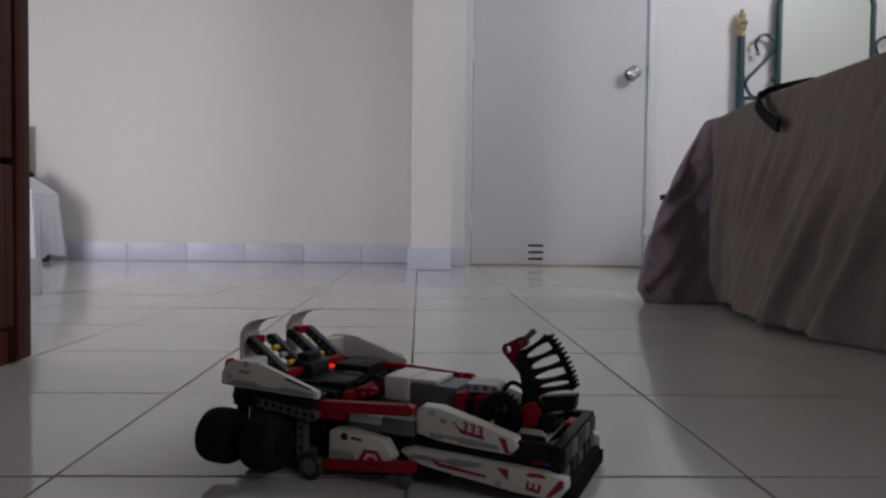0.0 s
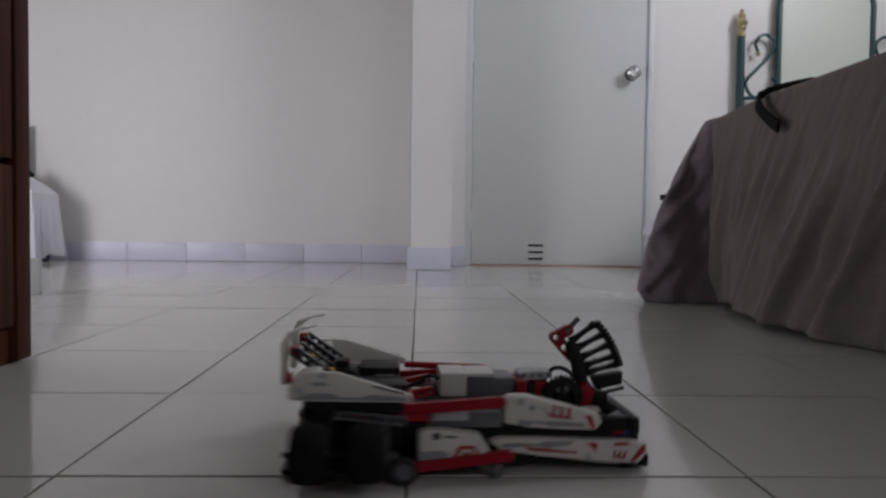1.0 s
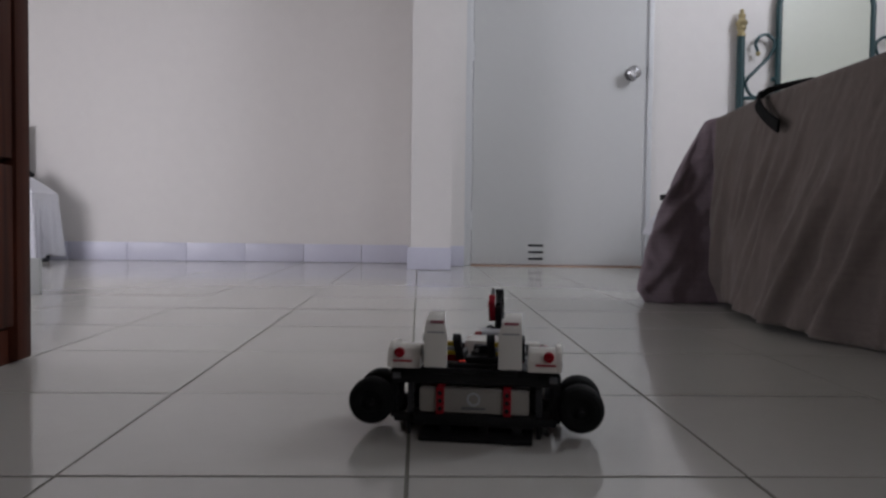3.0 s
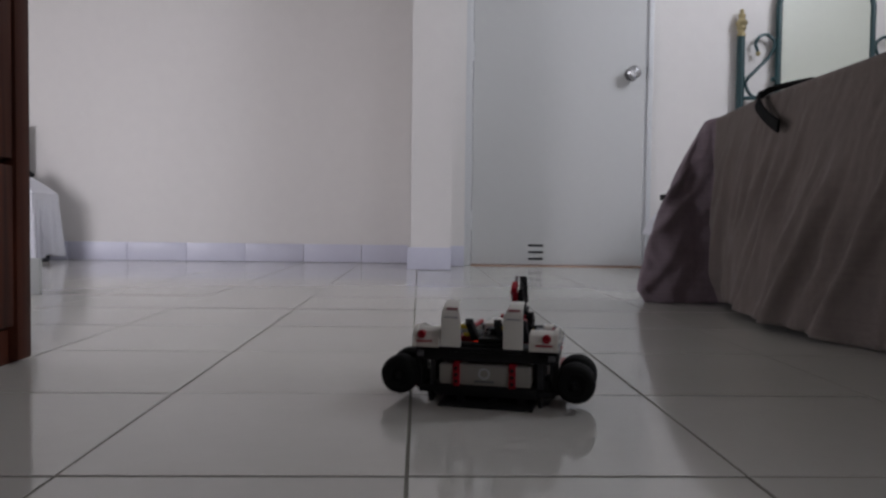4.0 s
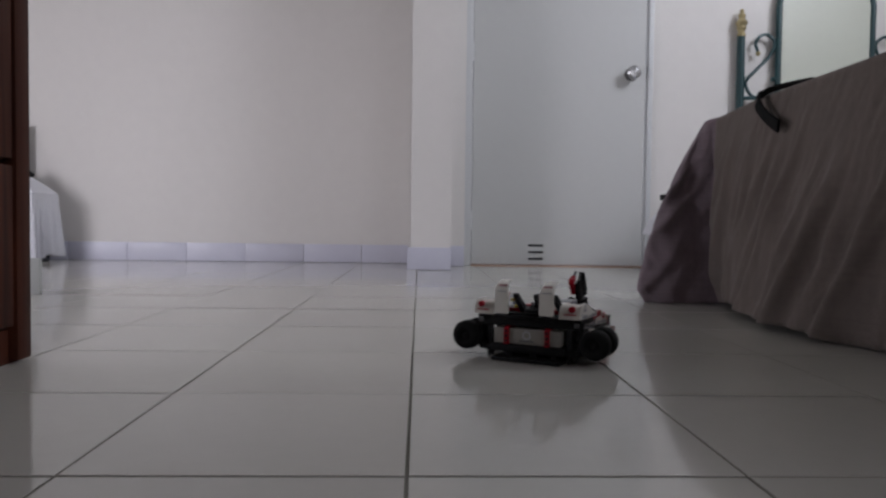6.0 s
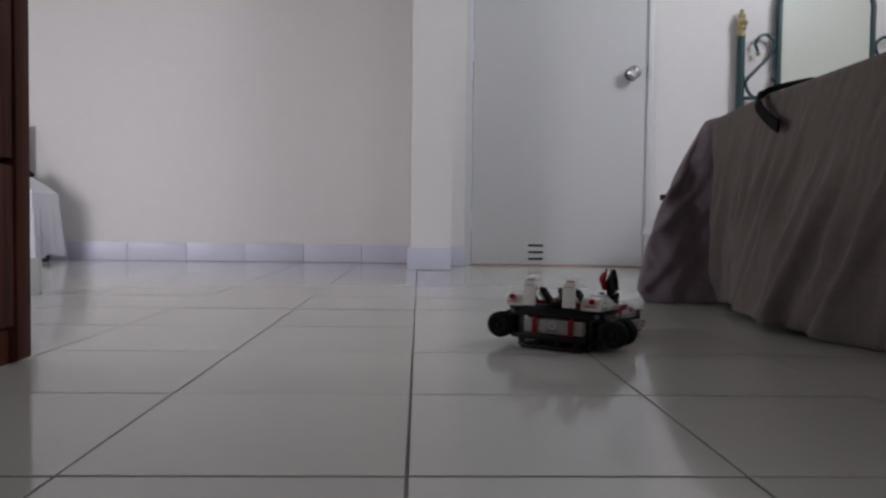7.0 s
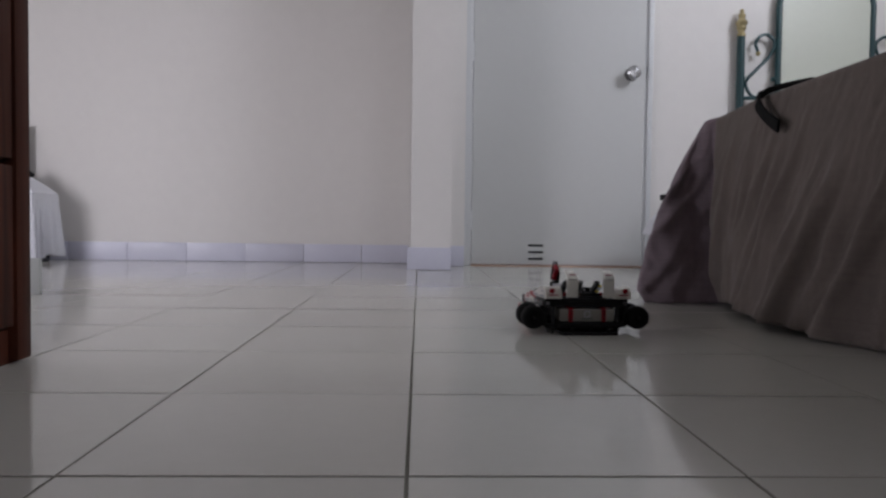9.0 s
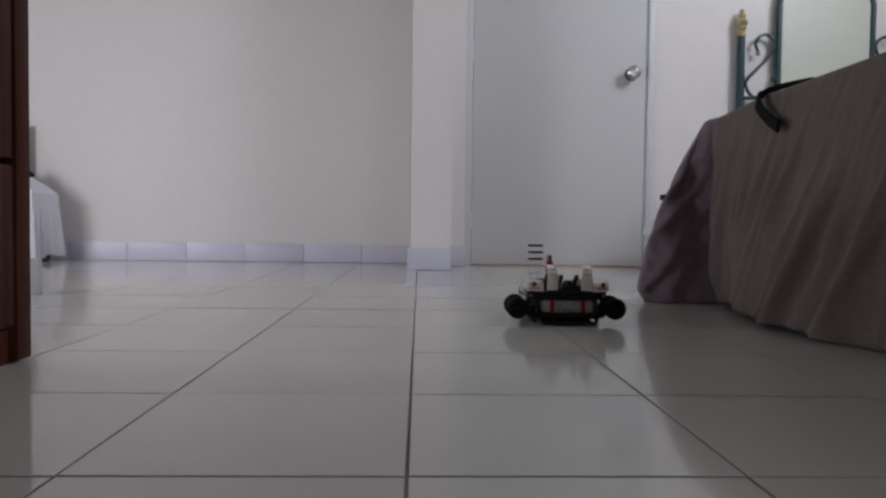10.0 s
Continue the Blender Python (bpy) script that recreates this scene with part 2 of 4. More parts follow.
def part(name, bm, material, parent=None, label="", smooth=True):
    me = bpy.data.meshes.new(name)
    bm.to_mesh(me)
    bm.free()
    me.materials.append(material)
    if smooth:
        me.polygons.foreach_set("use_smooth", [True] * len(me.polygons))
        me.set_sharp_from_angle(angle=radians(25))
    ob = new(name, me)
    if parent is not None:
        ob.parent = parent
    if label:
        tagged(ob, label)
    return ob


def thing(name, label, category, m=None, group=""):
    ob = new(name)
    ob.empty_display_size = 0.05
    if m is not None:
        ob.matrix_world = m
    return tagged(ob, label, category, group)


def structure(name, bm, material, label):
    return tagged(part(name, bm, material), label, name.split("_")[0], kind="structure")


# ---------------------------------------------------------------- room
XW, XE, YS, YN, H = -2.6, 2.8, -2.4, 3.285, 2.7
YD = 3.15                                   # face of the wall with the door
structure("floor", box(XW, XE, YS, YN + 0.4, -0.10, -0.0012), GROUT, "grey cement bed under pale glossy floor tiles")
structure("ceiling", box(XW - .12, XE + .12, YS - .12, YN + .5, H, H + 0.1), CEIL, "plain white painted ceiling")
structure("wall_north", box(XW - .12, -0.02, YN, YN + 0.12, 0, H), WALL, "cream painted plaster wall with tiled skirting")
bm = box(0.20, 0.2355, YD, YD + 0.12, 0, H)
add_box(bm, 1.2110, XE + .12, YD, YD + 0.12, 0, H)
add_box(bm, 0.2355, 1.2110, YD, YD + 0.12, 2.085, H)
structure("wall_door", bm, WALL, "cream painted wall around the door opening")
bm = box(-0.031, 0.156, 2.745, YD + 0.12, 0, H)
add_box(bm, 0.156, 0.2355, 3.03, YD, 0, H)
structure("wall_pillar", bm, WALL, "square cream painted pillar beside the door")


def side_wall(name, x, lo, hi, z0, z1, out):
    a, b = (x - .12, x) if out < 0 else (x, x + .12)
    bm = box(a, b, YS - .12, lo, 0, H)
    add_box(bm, a, b, hi, YN + .3, 0, H)
    add_box(bm, a, b, lo, hi, 0, z0)
    add_box(bm, a, b, lo, hi, z1, H)
    structure(name, bm, WALL, "cream painted side wall with a window opening")


side_wall("wall_west", XW, 0.45, 1.25, 0.25, 1.25, -1)
side_wall("wall_east", XE, 0.7, 1.7, 1.95, 2.68, 1)
# south wall, out of view; its opening is added for the fill lamp
bm = box(XW, 1.35, YS - .12, YS, 0, H)
add_box(bm, 2.55, XE, YS - .12, YS, 0, H)
add_box(bm, 1.35, 2.55, YS - .12, YS, 0, 1.2)
add_box(bm, 1.35, 2.55, YS - .12, YS, 2.2, H)
structure("wall_south", bm, WALL, "cream painted wall behind the viewpoint with a window opening")
for i, (x, lo, hi, z0, z1) in enumerate(((XW - .08, .45, 1.25, .25, 1.25), (XE + .04, .7, 1.7, 1.95, 2.68))):
    w = tagged(new("window_%d" % (i + 1)), "aluminium framed window in a cream wall", "window", kind="structure")
    for b in ((lo, hi, z0, z0 + .04), (lo, hi, z1 - .04, z1), (lo, lo + .04, z0 + .04, z1 - .04), (hi - .04, hi, z0 + .04, z1 - .04)):
        part("window_frame", box(x, x + .04, *b), ALU, w)
# added frame round the fill lamp's opening, no window known here
w = tagged(new("window_3"), "aluminium framed window in a cream wall", "window", kind="structure")
for b in ((1.35, 2.55, 1.2, 1.24), (1.35, 2.55, 2.16, 2.2), (1.35, 1.39, 1.24, 2.16), (2.51, 2.55, 1.24, 2.16)):
    part("window_frame", box(b[0], b[1], YS - .08, YS - .04, b[2], b[3]), ALU, w)

# skirting tiles: 0.30 m pieces along the wall, a short return on the pillar
sk = tagged(part("baseboard", box(XW, -0.05, YN - 0.006, YN - 0.0005, 0, 0.094), GROUT), "pale lilac skirting tiles along the wall", "baseboard", kind="structure")
PIECE = {}


def skirt_piece(x0, x1, y, h):
    me = PIECE.get((round(x1 - x0, 3), h))
    if me is None:
        ob = part("skirting_tile", box(0.001, x1 - x0 - 0.001, -0.012, 0, 0.001, h, 0.0015), SKIRT, sk)
        PIECE[(round(x1 - x0, 3), h)] = ob.data
    else:
        ob = new("skirting_tile", me)
        ob.parent = sk
    ob.location = (x0, y, 0)


skirt_piece(-0.298, -0.047, YN - 0.004, 0.097)
for k in range(1, 8):
    skirt_piece(-0.298 - 0.3095 * k, -0.298 - 0.3095 * (k - 1), YN - 0.004, 0.097)
skirt_piece(-0.047, 0.157, 2.743, 0.104)
skirt_piece(0.158, 0.2355, 3.028, 0.104)

# door frame, door, threshold
fr = tagged(part("door_frame", box(0.236, 0.2765, YD - 0.022, YD + 0.06, 0, 2.085, 0.003), FRAME), "light grey painted door frame", "door frame", kind="structure")
part("door_jamb", box(1.1845, 1.2105, YD - 0.022, YD + 0.06, 0, 2.085, 0.003), FRAME, fr)
part("door_head", box(0.277, 1.184, YD - 0.022, YD + 0.06, 2.045, 2.085, 0.003), FRAME, fr)
part("door_stop", box(1.1709, 1.184, YD - 0.010, YD + 0.03, 0.0, 2.04, 0.002), FRAME, fr)
part("threshold", box(0.277, 1.184, YD - 0.03, YD + 0.05, -0.004, 0.005, 0.002), THRESH, fr, "worn wooden threshold strip")
door = tagged(new("door_1"), "closed pale grey laminate door with vent slots low down", "door", kind="structure")
leaf = bmesh.new()
# leaf built round the three slots so that they go through
x0, x1 = 0.2795, 1.170
ys, ye = YD - 0.012, YD + 0.024
zs = [0.008, 0.0315, 0.0430, 0.066, 0.0775, 0.1010, 0.1125, 2.04]
for a, c in ((0, 1), (2, 3), (4, 5), (6, 7)):
    add_box(leaf, x0, x1, ys, ye, zs[a], zs[c], 0.0)
for a, c in ((1, 2), (3, 4), (5, 6)):
    add_box(leaf, x0, 0.5775, ys, ye, zs[a], zs[c])
    add_box(leaf, 0.657, x1, ys, ye, zs[a], zs[c])
bmesh.ops.remove_doubles(leaf, verts=leaf.verts[:], dist=0.0001)
part("door_leaf", leaf, DOOR, door, smooth=False)
# shade inside the slots, given as a near-black sheet
part("slot_backing", box(0.57, 0.69, YD + 0.012, YD + 0.022, 0.02, 0.12), SLOT, door, "near-black sheet standing for the shade inside the vent slots")
for z in (1.10, 0.235, 1.80):
    part("hinge", cyl((0.2775, YD - 0.016, z), (0, 0, 1), 0.006, 0.10, 10), FRAME, door, "painted steel butt hinge")
knob = part("door_handle", lathe([(0.036, 0), (0.036, 0.004), (0.016, 0.007), (0.014, 0.026), (0.029, 0.034), (0.0350, 0.048), (0.034, 0.060), (0.023, 0.068), (0.013, 0.069), (0.012, 0.066)], (1.098, YD - 0.012, 1.000), (0, -1, 0), 32), CHROME, door, "round satin chrome knob")
# small near-black block in place of the keyhole's shade
part("keyhole", box(1.0965, 1.0995, YD - 0.0815, YD - 0.077, 0.994, 1.006), SLOT, knob)

# ---------------------------------------------------------------- wardrobe
wd = thing("wardrobe", "dark stained wooden wardrobe with moulded panel doors", "wardrobe")
WX, WY = -0.590, 0.516
part("carcass", box(-1.15, WX - 0.022, -0.95, WY - 0.002, 0.055, 1.9, 0.004), WOODD, wd)
part("plinth", box(-1.14, WX - 0.012, -0.94, WY - 0.006, 0.0, 0.053, 0.003), WOODD, wd)
part("corner_post", box(WX - 0.021, WX + 0.002, 0.476, WY, 0.004, 1.9, 0.006), WOODD, wd)
part("cornice", box(-1.17, WX + 0.03, -0.97, WY + 0.02, 1.902, 1.95, 0.012), WOODD, wd)


def panel_front(name, lo, hi, z0, z1):
    ob = part(name, box(WX - 0.021, WX - 0.012, lo, hi, z0, z1, 0.002), WOODP, wd)
    t = 0.055
    for b in ((lo, lo + t, z0, z1), (hi - t, hi, z0, z1), (lo + t, hi - t, z0, z0 + t), (lo + t, hi - t, z1 - t, z1)):
        part("stile" if b[3] - b[2] > b[1] - b[0] else "rail", box(WX - 0.0118, WX - 0.002, *b, 0.003), WOODD, ob)
    part("raised_panel", box(WX - 0.0118, WX - 0.006, lo + t + .014, hi - t - .014, z0 + t + .014, z1 - t - .014, 0.005), WOODP, ob)
    part("handle", cyl((WX + 0.008, (lo + hi) / 2, (z0 + z1) / 2), (1, 0, 0), 0.013, 0.02, 14, 0.016, 0.003), BRASS, ob, "small turned brass knob")


for lo, hi in ((-0.93, -0.462), (-0.458, 0.006), (0.010, 0.474)):
    panel_front("drawer", lo, hi, 0.058, 0.296)
    panel_front("wardrobe_door", lo, hi, 0.306, 1.89)

# ---------------------------------------------------------------- beds
gbed = thing("bed", "low bed hidden under a taupe bedspread", "bed")
part("mattress", box(0.88, 2.02, -0.55, 1.38, 0.26, 0.495, 0.04), MATT, gbed)
part("bed_base", box(0.90, 2.0, -0.53, 1.36, 0.10, 0.258, 0.01), WOODD, gbed)
for x in (0.95, 1.95):
    for y in (-0.45, 1.28):
        part("leg", box(x - .03, x + .03, y - .03, y + .03, 0, 0.099, 0.004), WOODD, gbed)


def hem_x(y):
    return 0.806 + 0.009 * math.sin(5.2 * y + 0.4) + 0.008 * math.sin(13.0 * y + 1.0) + (0.045 if y > 1.15 else 0.0) * min(1, (y - 1.15) / 0.2 if y > 1.15 else 0)


def bedspread():
    bm = bmesh.new()
    # plan of the edge at the mattress top and of the hem, walked from the foot end to the head end
    stations = []
    n = 260
    for i in range(n + 1):
        y = -0.62 + (1.375 + 0.62) * i / n
        stations.append(((0.832, y), (hem_x(y), y + 0.02), 0.0, y))
    flap = [((0.838, 1.385), (0.900, 1.395), 0.1), ((0.826, 1.395), (0.845, 1.412), 0.35), ((0.818, 1.405), (0.76, 1.414), 0.6), ((0.815, 1.413), (0.70, 1.417), 0.8), ((0.815, 1.421), (0.650, 1.420), 1.0),
            ((0.817, 1.430), (0.628, 1.434), 1.0), ((0.822, 1.438), (0.645, 1.450), 1.0), ((0.834, 1.445), (0.72, 1.458), 0.8), ((0.860, 1.450), (0.80, 1.470), 0.5), ((0.880, 1.452), (0.87, 1.484), 0.2)]
    va_ = smooth_line([(a[0], a[1], f) for a, b, f in flap], 5)
    vb_ = smooth_line([(b[0], b[1], f) for a, b, f in flap], 5)
    nf = len(va_)
    for a, b in zip(va_, vb_):
        stations.append(((a.x, a.y), (b.x, b.y), max(0.05, min(1.0, a.z)), None))
    for i in range(40):
        x = 0.90 + 1.12 * i / 39
        stations.append(((x, 1.44), (x + 0.01, 1.485 + 0.012 * math.sin(9 * x)), 0.0, 2 + x))
    rows = 44
    grid = []
    rnd = random.Random(5)
    ridges = [(rnd.uniform(-0.6, 1.33), rnd.uniform(0.008, 0.026), rnd.uniform(0.006, 0.017), rnd.uniform(0.0, 0.45), rnd.uniform(0.10, 0.34)) for _ in range(46)]
    for a, b, f, s in stations:
        col = []
        zt = 0.529 - 0.016 * min(1, max(0, (a[1] - 1.15) / 0.27))
        if s is not None and s < 1.9:
            top = (a[0] + 0.10, a[1])
        elif f or s is None:
            top = (a[0] + 0.09, a[1] - 0.07)
        else:
            top = (a[0], a[1] - 0.10)
        for k in range(5):
            ang = k / 5 * math.pi / 2
            col.append(Vector((top[0] + (a[0] - top[0]) * math.sin(ang), top[1] + (a[1] - top[1]) * math.sin(ang), zt + 0.012 * math.cos(ang))))
        hem = 0.0015
        if s is not None and s < 1.9:
            hem = 0.012 + 0.006 * math.sin(7 * s) + 0.004 * math.sin(17 * s)
        for k in range(rows + 1):
            u = k / rows
            z = zt + (hem - zt) * u
            e = u ** 1.25 if f < 0.3 else u + 0.2 * math.sin(math.pi * u)
            x = a[0] + (b[0] - a[0]) * e
            y = a[1] + (b[1] - a[1]) * e
            if s is not None and s < 1.9:
                x -= 0.012 * math.sin(math.pi * u) + 0.020 * u ** 2 * math.sin(9 * (s - 0.2 * u) + 1.0) * min(1, (1.40 - s) / 0.1 + 0.1)
                x += 0.010 * noise.noise(Vector((s * 9, u * 5, 2.0))) * u
                # pulled ridges that start under the mattress edge and sweep away as they fall
                for c, wd_, am, u0, sl_ in ridges:
                    if u > u0:
                        d_ = (s - c - sl_ * (u - u0) ** 1.6) / (wd_ * (0.6 + 0.9 * u))
                        if abs(d_) < 3:
                            x -= am * min(1, (u - u0) / 0.25) * math.exp(-d_ * d_)
                x -= 0.003 * (1 - 2 * abs(noise.noise(Vector(((s - 0.2 * u) * 34, u * 3.0, 3.0)))))
            elif f:
                # diagonal creases that run down from the mattress corner
                d1 = noise.noise(Vector((x * 13 + u * 5.0, u * 2.2, 5.0)))
                d2 = noise.noise(Vector((x * 30 - u * 7.0, u * 4.5, 9.0)))
                y += 0.012 * f * math.sin(math.pi * u) * math.sin(5 * u + 9 * f) - f * min(1, 2.5 * u) * (0.019 * (1 - 2 * abs(d1)) + 0.008 * (1 - 2 * abs(d2)))
                x += 0.010 * f * u * noise.noise(Vector((y * 10, u * 6, 1.0)))
                # the loose corner curls under where it meets the floor
                if u > 0.93:
                    x += 0.35 * (u - 0.93) * f
            col.append(Vector((x, y, max(z, 0.0012))))
        grid.append(col)

    def sheet(cols):
        bm = bmesh.new()
        g = [[bm.verts.new(p) for p in c] for c in cols]
        for c0, c1 in zip(g, g[1:]):
            for k in range(len(c0) - 1):
                bm.faces.new((c0[k], c0[k + 1], c1[k + 1], c1[k]))
        bmesh.ops.recalc_face_normals(bm, faces=bm.faces[:])
        return bm

    top = bmesh.new()
    side = [top.verts.new(c[0]) for c in grid]
    mid = [top.verts.new((1.5, min(c[0].y, 1.2), 0.545 + 0.004 * math.sin(9 * c[0].y))) if c[0].x < 1.3 else None for c in grid]
    last = max(i for i in range(len(side)) if mid[i])
    for i in range(last):
        top.faces.new((side[i], side[i + 1], mid[i + 1], mid[i]))
    top.faces.new(side[last:] + [top.verts.new((2.08, 1.34, 0.539)), top.verts.new((2.08, -0.62, 0.539)), mid[0], mid[last]])
    bmesh.ops.recalc_face_normals(top, faces=top.faces[:])
    return top, sheet(grid[:n + 2]), sheet(grid[n + 1:n + 1 + nf]), sheet(grid[n + nf:])


cover = thing("bedspread", "creased taupe cotton bedspread hanging to the floor", "bedspread")
for nm, b, m_, lb in zip(("top", "side_drape", "corner_fold", "end_drape"), bedspread(), (COVER, COVER, COVER_LIT, COVER), ("", "", "loose lilac grey corner fold", "")):
    ob = part(nm, b, m_, cover, lb)
    ob.data.set_sharp_from_angle(angle=radians(85))
    sol = ob.modifiers.new("thickness", "SOLIDIFY")
    sol.thickness, sol.offset = 0.003, 0


def ribbon(pts, wdir, widths, thick):
    bm = bmesh.new()
    prof = []
    for p, w, width in zip(pts, wdir, widths):
        p, w = Vector(p), Vector(w).normalized() * width / 2
        prof.append((p, w))
    rings = []
    for i, (p, w) in enumerate(prof):
        t = (prof[min(i + 1, len(prof) - 1)][0] - prof[max(i - 1, 0)][0]).normalized()
        nrm = t.cross(w).normalized() * thick / 2
        rings.append([bm.verts.new(p + w + nrm), bm.verts.new(p - w + nrm), bm.verts.new(p - w - nrm), bm.verts.new(p + w - nrm)])
    for a, c in zip(rings, rings[1:]):
        for k in range(4):
            bm.faces.new((a[k], a[(k + 1) % 4], c[(k + 1) % 4], c[k]))
    bm.faces.new(rings[0][::-1])
    bm.faces.new(rings[-1])
    bmesh.ops.recalc_face_normals(bm, faces=bm.faces[:])
    return bm


sp = smooth_line([(0.868, 0.945, 0.5425), (0.852, 1.020, 0.5455), (0.836, 1.066, 0.5440), (0.813, 1.080, 0.531), (0.800, 1.070, 0.512), (0.797, 1.043, 0.487), (0.797, 1.004, 0.462), (0.797, 0.961, 0.441)], 8)
wds = []
for i, p in enumerate(sp):
    t = sp[min(i + 1, len(sp) - 1)] - sp[max(i - 1, 0)]
    u = min(1, max(0, (i / (len(sp) - 1) - 0.3) / 0.3))
    wds.append(t.cross(Vector((0.15, 0.0, 1.0)).lerp(Vector((1.0, 0.35, 0.35)), u)).normalized())
tagged(part("strap", ribbon(sp, wds, [0.018 + 0.011 * i / len(sp) for i in range(len(sp))], 0.006), STRAP), "black webbing strap hanging over the edge of the bedspread", "strap")

# the bed with the metal headboard by the far wall
hb = thing("headboard", "dark green metal headboard with scrolls, cream panel and brass finials", "headboard")
HY = 3.112


def post(x):
    p = part("post", cyl((x, HY, 0.60), (0, 0, 1), 0.021, 1.20, 20), GREEN, hb)
    part("finial", lathe([(0.023, 0), (0.023, 0.012), (0.017, 0.018), (0.018, 0.03), (0.025, 0.042), (0.022, 0.052), (0.028, 0.062), (0.030, 0.072), (0.024, 0.084), (0.015, 0.092), (0.019, 0.102), (0.019, 0.112), (0.010, 0.120), (0.012, 0.130), (0.008, 0.138), (0.002, 0.142)], (x, HY, 1.2), (0, 0, 1)), BRASS, p, "turned brass finial")


post(1.660)
post(2.548)


def arch(x0, x1, z0, z1, r):
    pts = [(x0, HY, z0)]
    for i in range(9):
        a = math.pi - math.pi / 2 * i / 8
        pts.append((x0 + r + r * math.cos(a), HY, z1 - r + r * math.sin(a)))
    for i in range(9):
        a = math.pi / 2 - math.pi / 2 * i / 8
        pts.append((x1 - r + r * math.cos(a), HY, z1 - r + r * math.sin(a)))
    pts.append((x1, HY, z0))
    return pts


part("panel_frame", tube(bmesh.new(), arch(1.856, 2.350, 0.50, 1.475, 0.11), 0.016, 12), GREEN, hb)
ap = arch(1.859, 2.347, 0.52, 1.472, 0.11)
bm = bmesh.new()
va = [bm.verts.new((x, HY - 0.004, z)) for x, y, z in ap]
vb = [bm.verts.new((x, HY + 0.004, z)) for x, y, z in ap]
bm.faces.new(va)
bm.faces.new(vb[::-1])
for i in range(len(ap)):
    j = (i + 1) % len(ap)
    bm.faces.new((va[i], vb[i], vb[j], va[j]))
bmesh.ops.recalc_face_normals(bm, faces=bm.faces[:])
part("panel", bm, PANELC, hb, "plain cream infill panel")
for s, xp, xf in ((1, 1.682, 1.842), (-1, 2.528, 2.364)):
    part("rail", tube(bmesh.new(), [(xp, HY, 0.885), (xf, HY, 0.885)], 0.010), GREEN, hb)
    w = abs(xf - xp)
    sc = smooth_line([(xp + s * f * w, HY, z) for f, z in ((0.52, 0.887), (0.30, 0.892), (0.13, 0.920), (0.04, 0.960), (0.14, 0.990), (0.44, 1.040), (0.75, 1.090), (0.95, 1.145), (0.93, 1.185), (0.70, 1.212), (0.46, 1.200), (0.34, 1.165), (0.42, 1.125))], 6)
    part("scroll", tube(bmesh.new(), sc, 0.0085), GREEN, hb)
    part("scroll_tip", lathe([(0.004, -0.012), (0.012, -0.006), (0.013, 0.002), (0.006, 0.012)], (xp + s * .43 * w, HY, 1.115), (0, 0, -1), 12), BRASS, hb, "small brass bud")
part("frame_boss", lathe([(0.003, -0.016), (0.012, -0.008), (0.014, 0.002), (0.008, 0.012)], (1.836, HY, 0.985), (-1, 0, 0), 14), GREEN, hb)
part("lower_rail", tube(bmesh.new(), [(1.70, HY, 0.50), (2.54, HY, 0.50)], 0.012), GREEN, hb)


def sheeted(name, x0, x1, y0, y1, z, label, lift=0.07, flare=0.05, seed=1.0):
    """A mattress block under a hanging sheet with loose folds and an uneven hem."""
    th = thing(name, label, "bed")
    bm = bmesh.new()
    n = 220
    per = []
    for i in range(n):
        a = 2 * math.pi * i / n
        c, s = math.cos(a), math.sin(a)
        k = 1 / max(abs(c), abs(s))
        rx = max(-1, min(1, c * k)), max(-1, min(1, s * k))
        per.append((rx, a))
    rows = 12
    cols = []
    for (u, v), a in per:
        col = []
        cx, cy = (x0 + x1) / 2, (y0 + y1) / 2
        hx, hy = (x1 - x0) / 2, (y1 - y0) / 2
        for k in range(7):
            q_ = k / 7
            inset, drop = 0.14 * (1 - q_) * (1 - 0.12 * q_), 0.11 * q_ ** 1.25
            col.append(bm.verts.new((cx + u * (hx - inset), cy + v * (hy - inset), z - drop)))
        for k in range(rows + 1):
            t = k / rows
            out = flare * t + 0.016 * t * math.sin(34 * a + seed) + 0.011 * t * math.sin(61 * a) + 0.010 * t * math.sin(12 * a)
            hem = lift * (0.8 + 0.4 * math.sin(3 * a + seed))
            col.append(bm.verts.new((cx + u * (hx + out), cy + v * (hy + out), z - 0.11 - (z - 0.11 - hem) * t)))
        cols.append(col)
    for i in range(n):
        a, b = cols[i], cols[(i + 1) % n]
        for k in range(rows + 7):
            bm.faces.new((a[k], b[k], b[k + 1], a[k + 1]))
    top = bm.verts.new(((x0 + x1) / 2, (y0 + y1) / 2, z + 0.02))
    for i in range(n):
        bm.faces.new((cols[i][0], top, cols[(i + 1) % n][0]))
    bmesh.ops.recalc_face_normals(bm, faces=bm.faces[:])
    part("sheet", bm, SHEET, th)
    part("bed_base", box(x0 + .05, x1 - .03, y0 + .04, y1 - .03, 0.0, z - 0.14, 0.01), SLOT, th, "dark base under the sheet")
    return th


lb = sheeted("sheeted_bed", -2.5, -1.850, 2.93, 3.19, 0.45, "low bed under a white sheet by the skirting", lift=0.03, flare=-0.002)
# added board, hidden by the wardrobe, only there to shade the wall
part("headboard", box(-2.45, -2.028, 3.203, 3.235, 0.0, 0.70, 0.01), WOODD, lb, "unseen dark board added to cast the shadow above the bed")
sheeted("sheeted_mattress", 1.148, 1.66, 2.5, 2.95, 0.36, "white sheeted mattress beyond the taupe bed", lift=0.2, flare=0.01, seed=2.0)
tagged(part("case", box(1.165, 1.197, 2.79, 2.85, 0.340, 0.368, 0.006), PB), "small black case lying on the white sheet", "case")
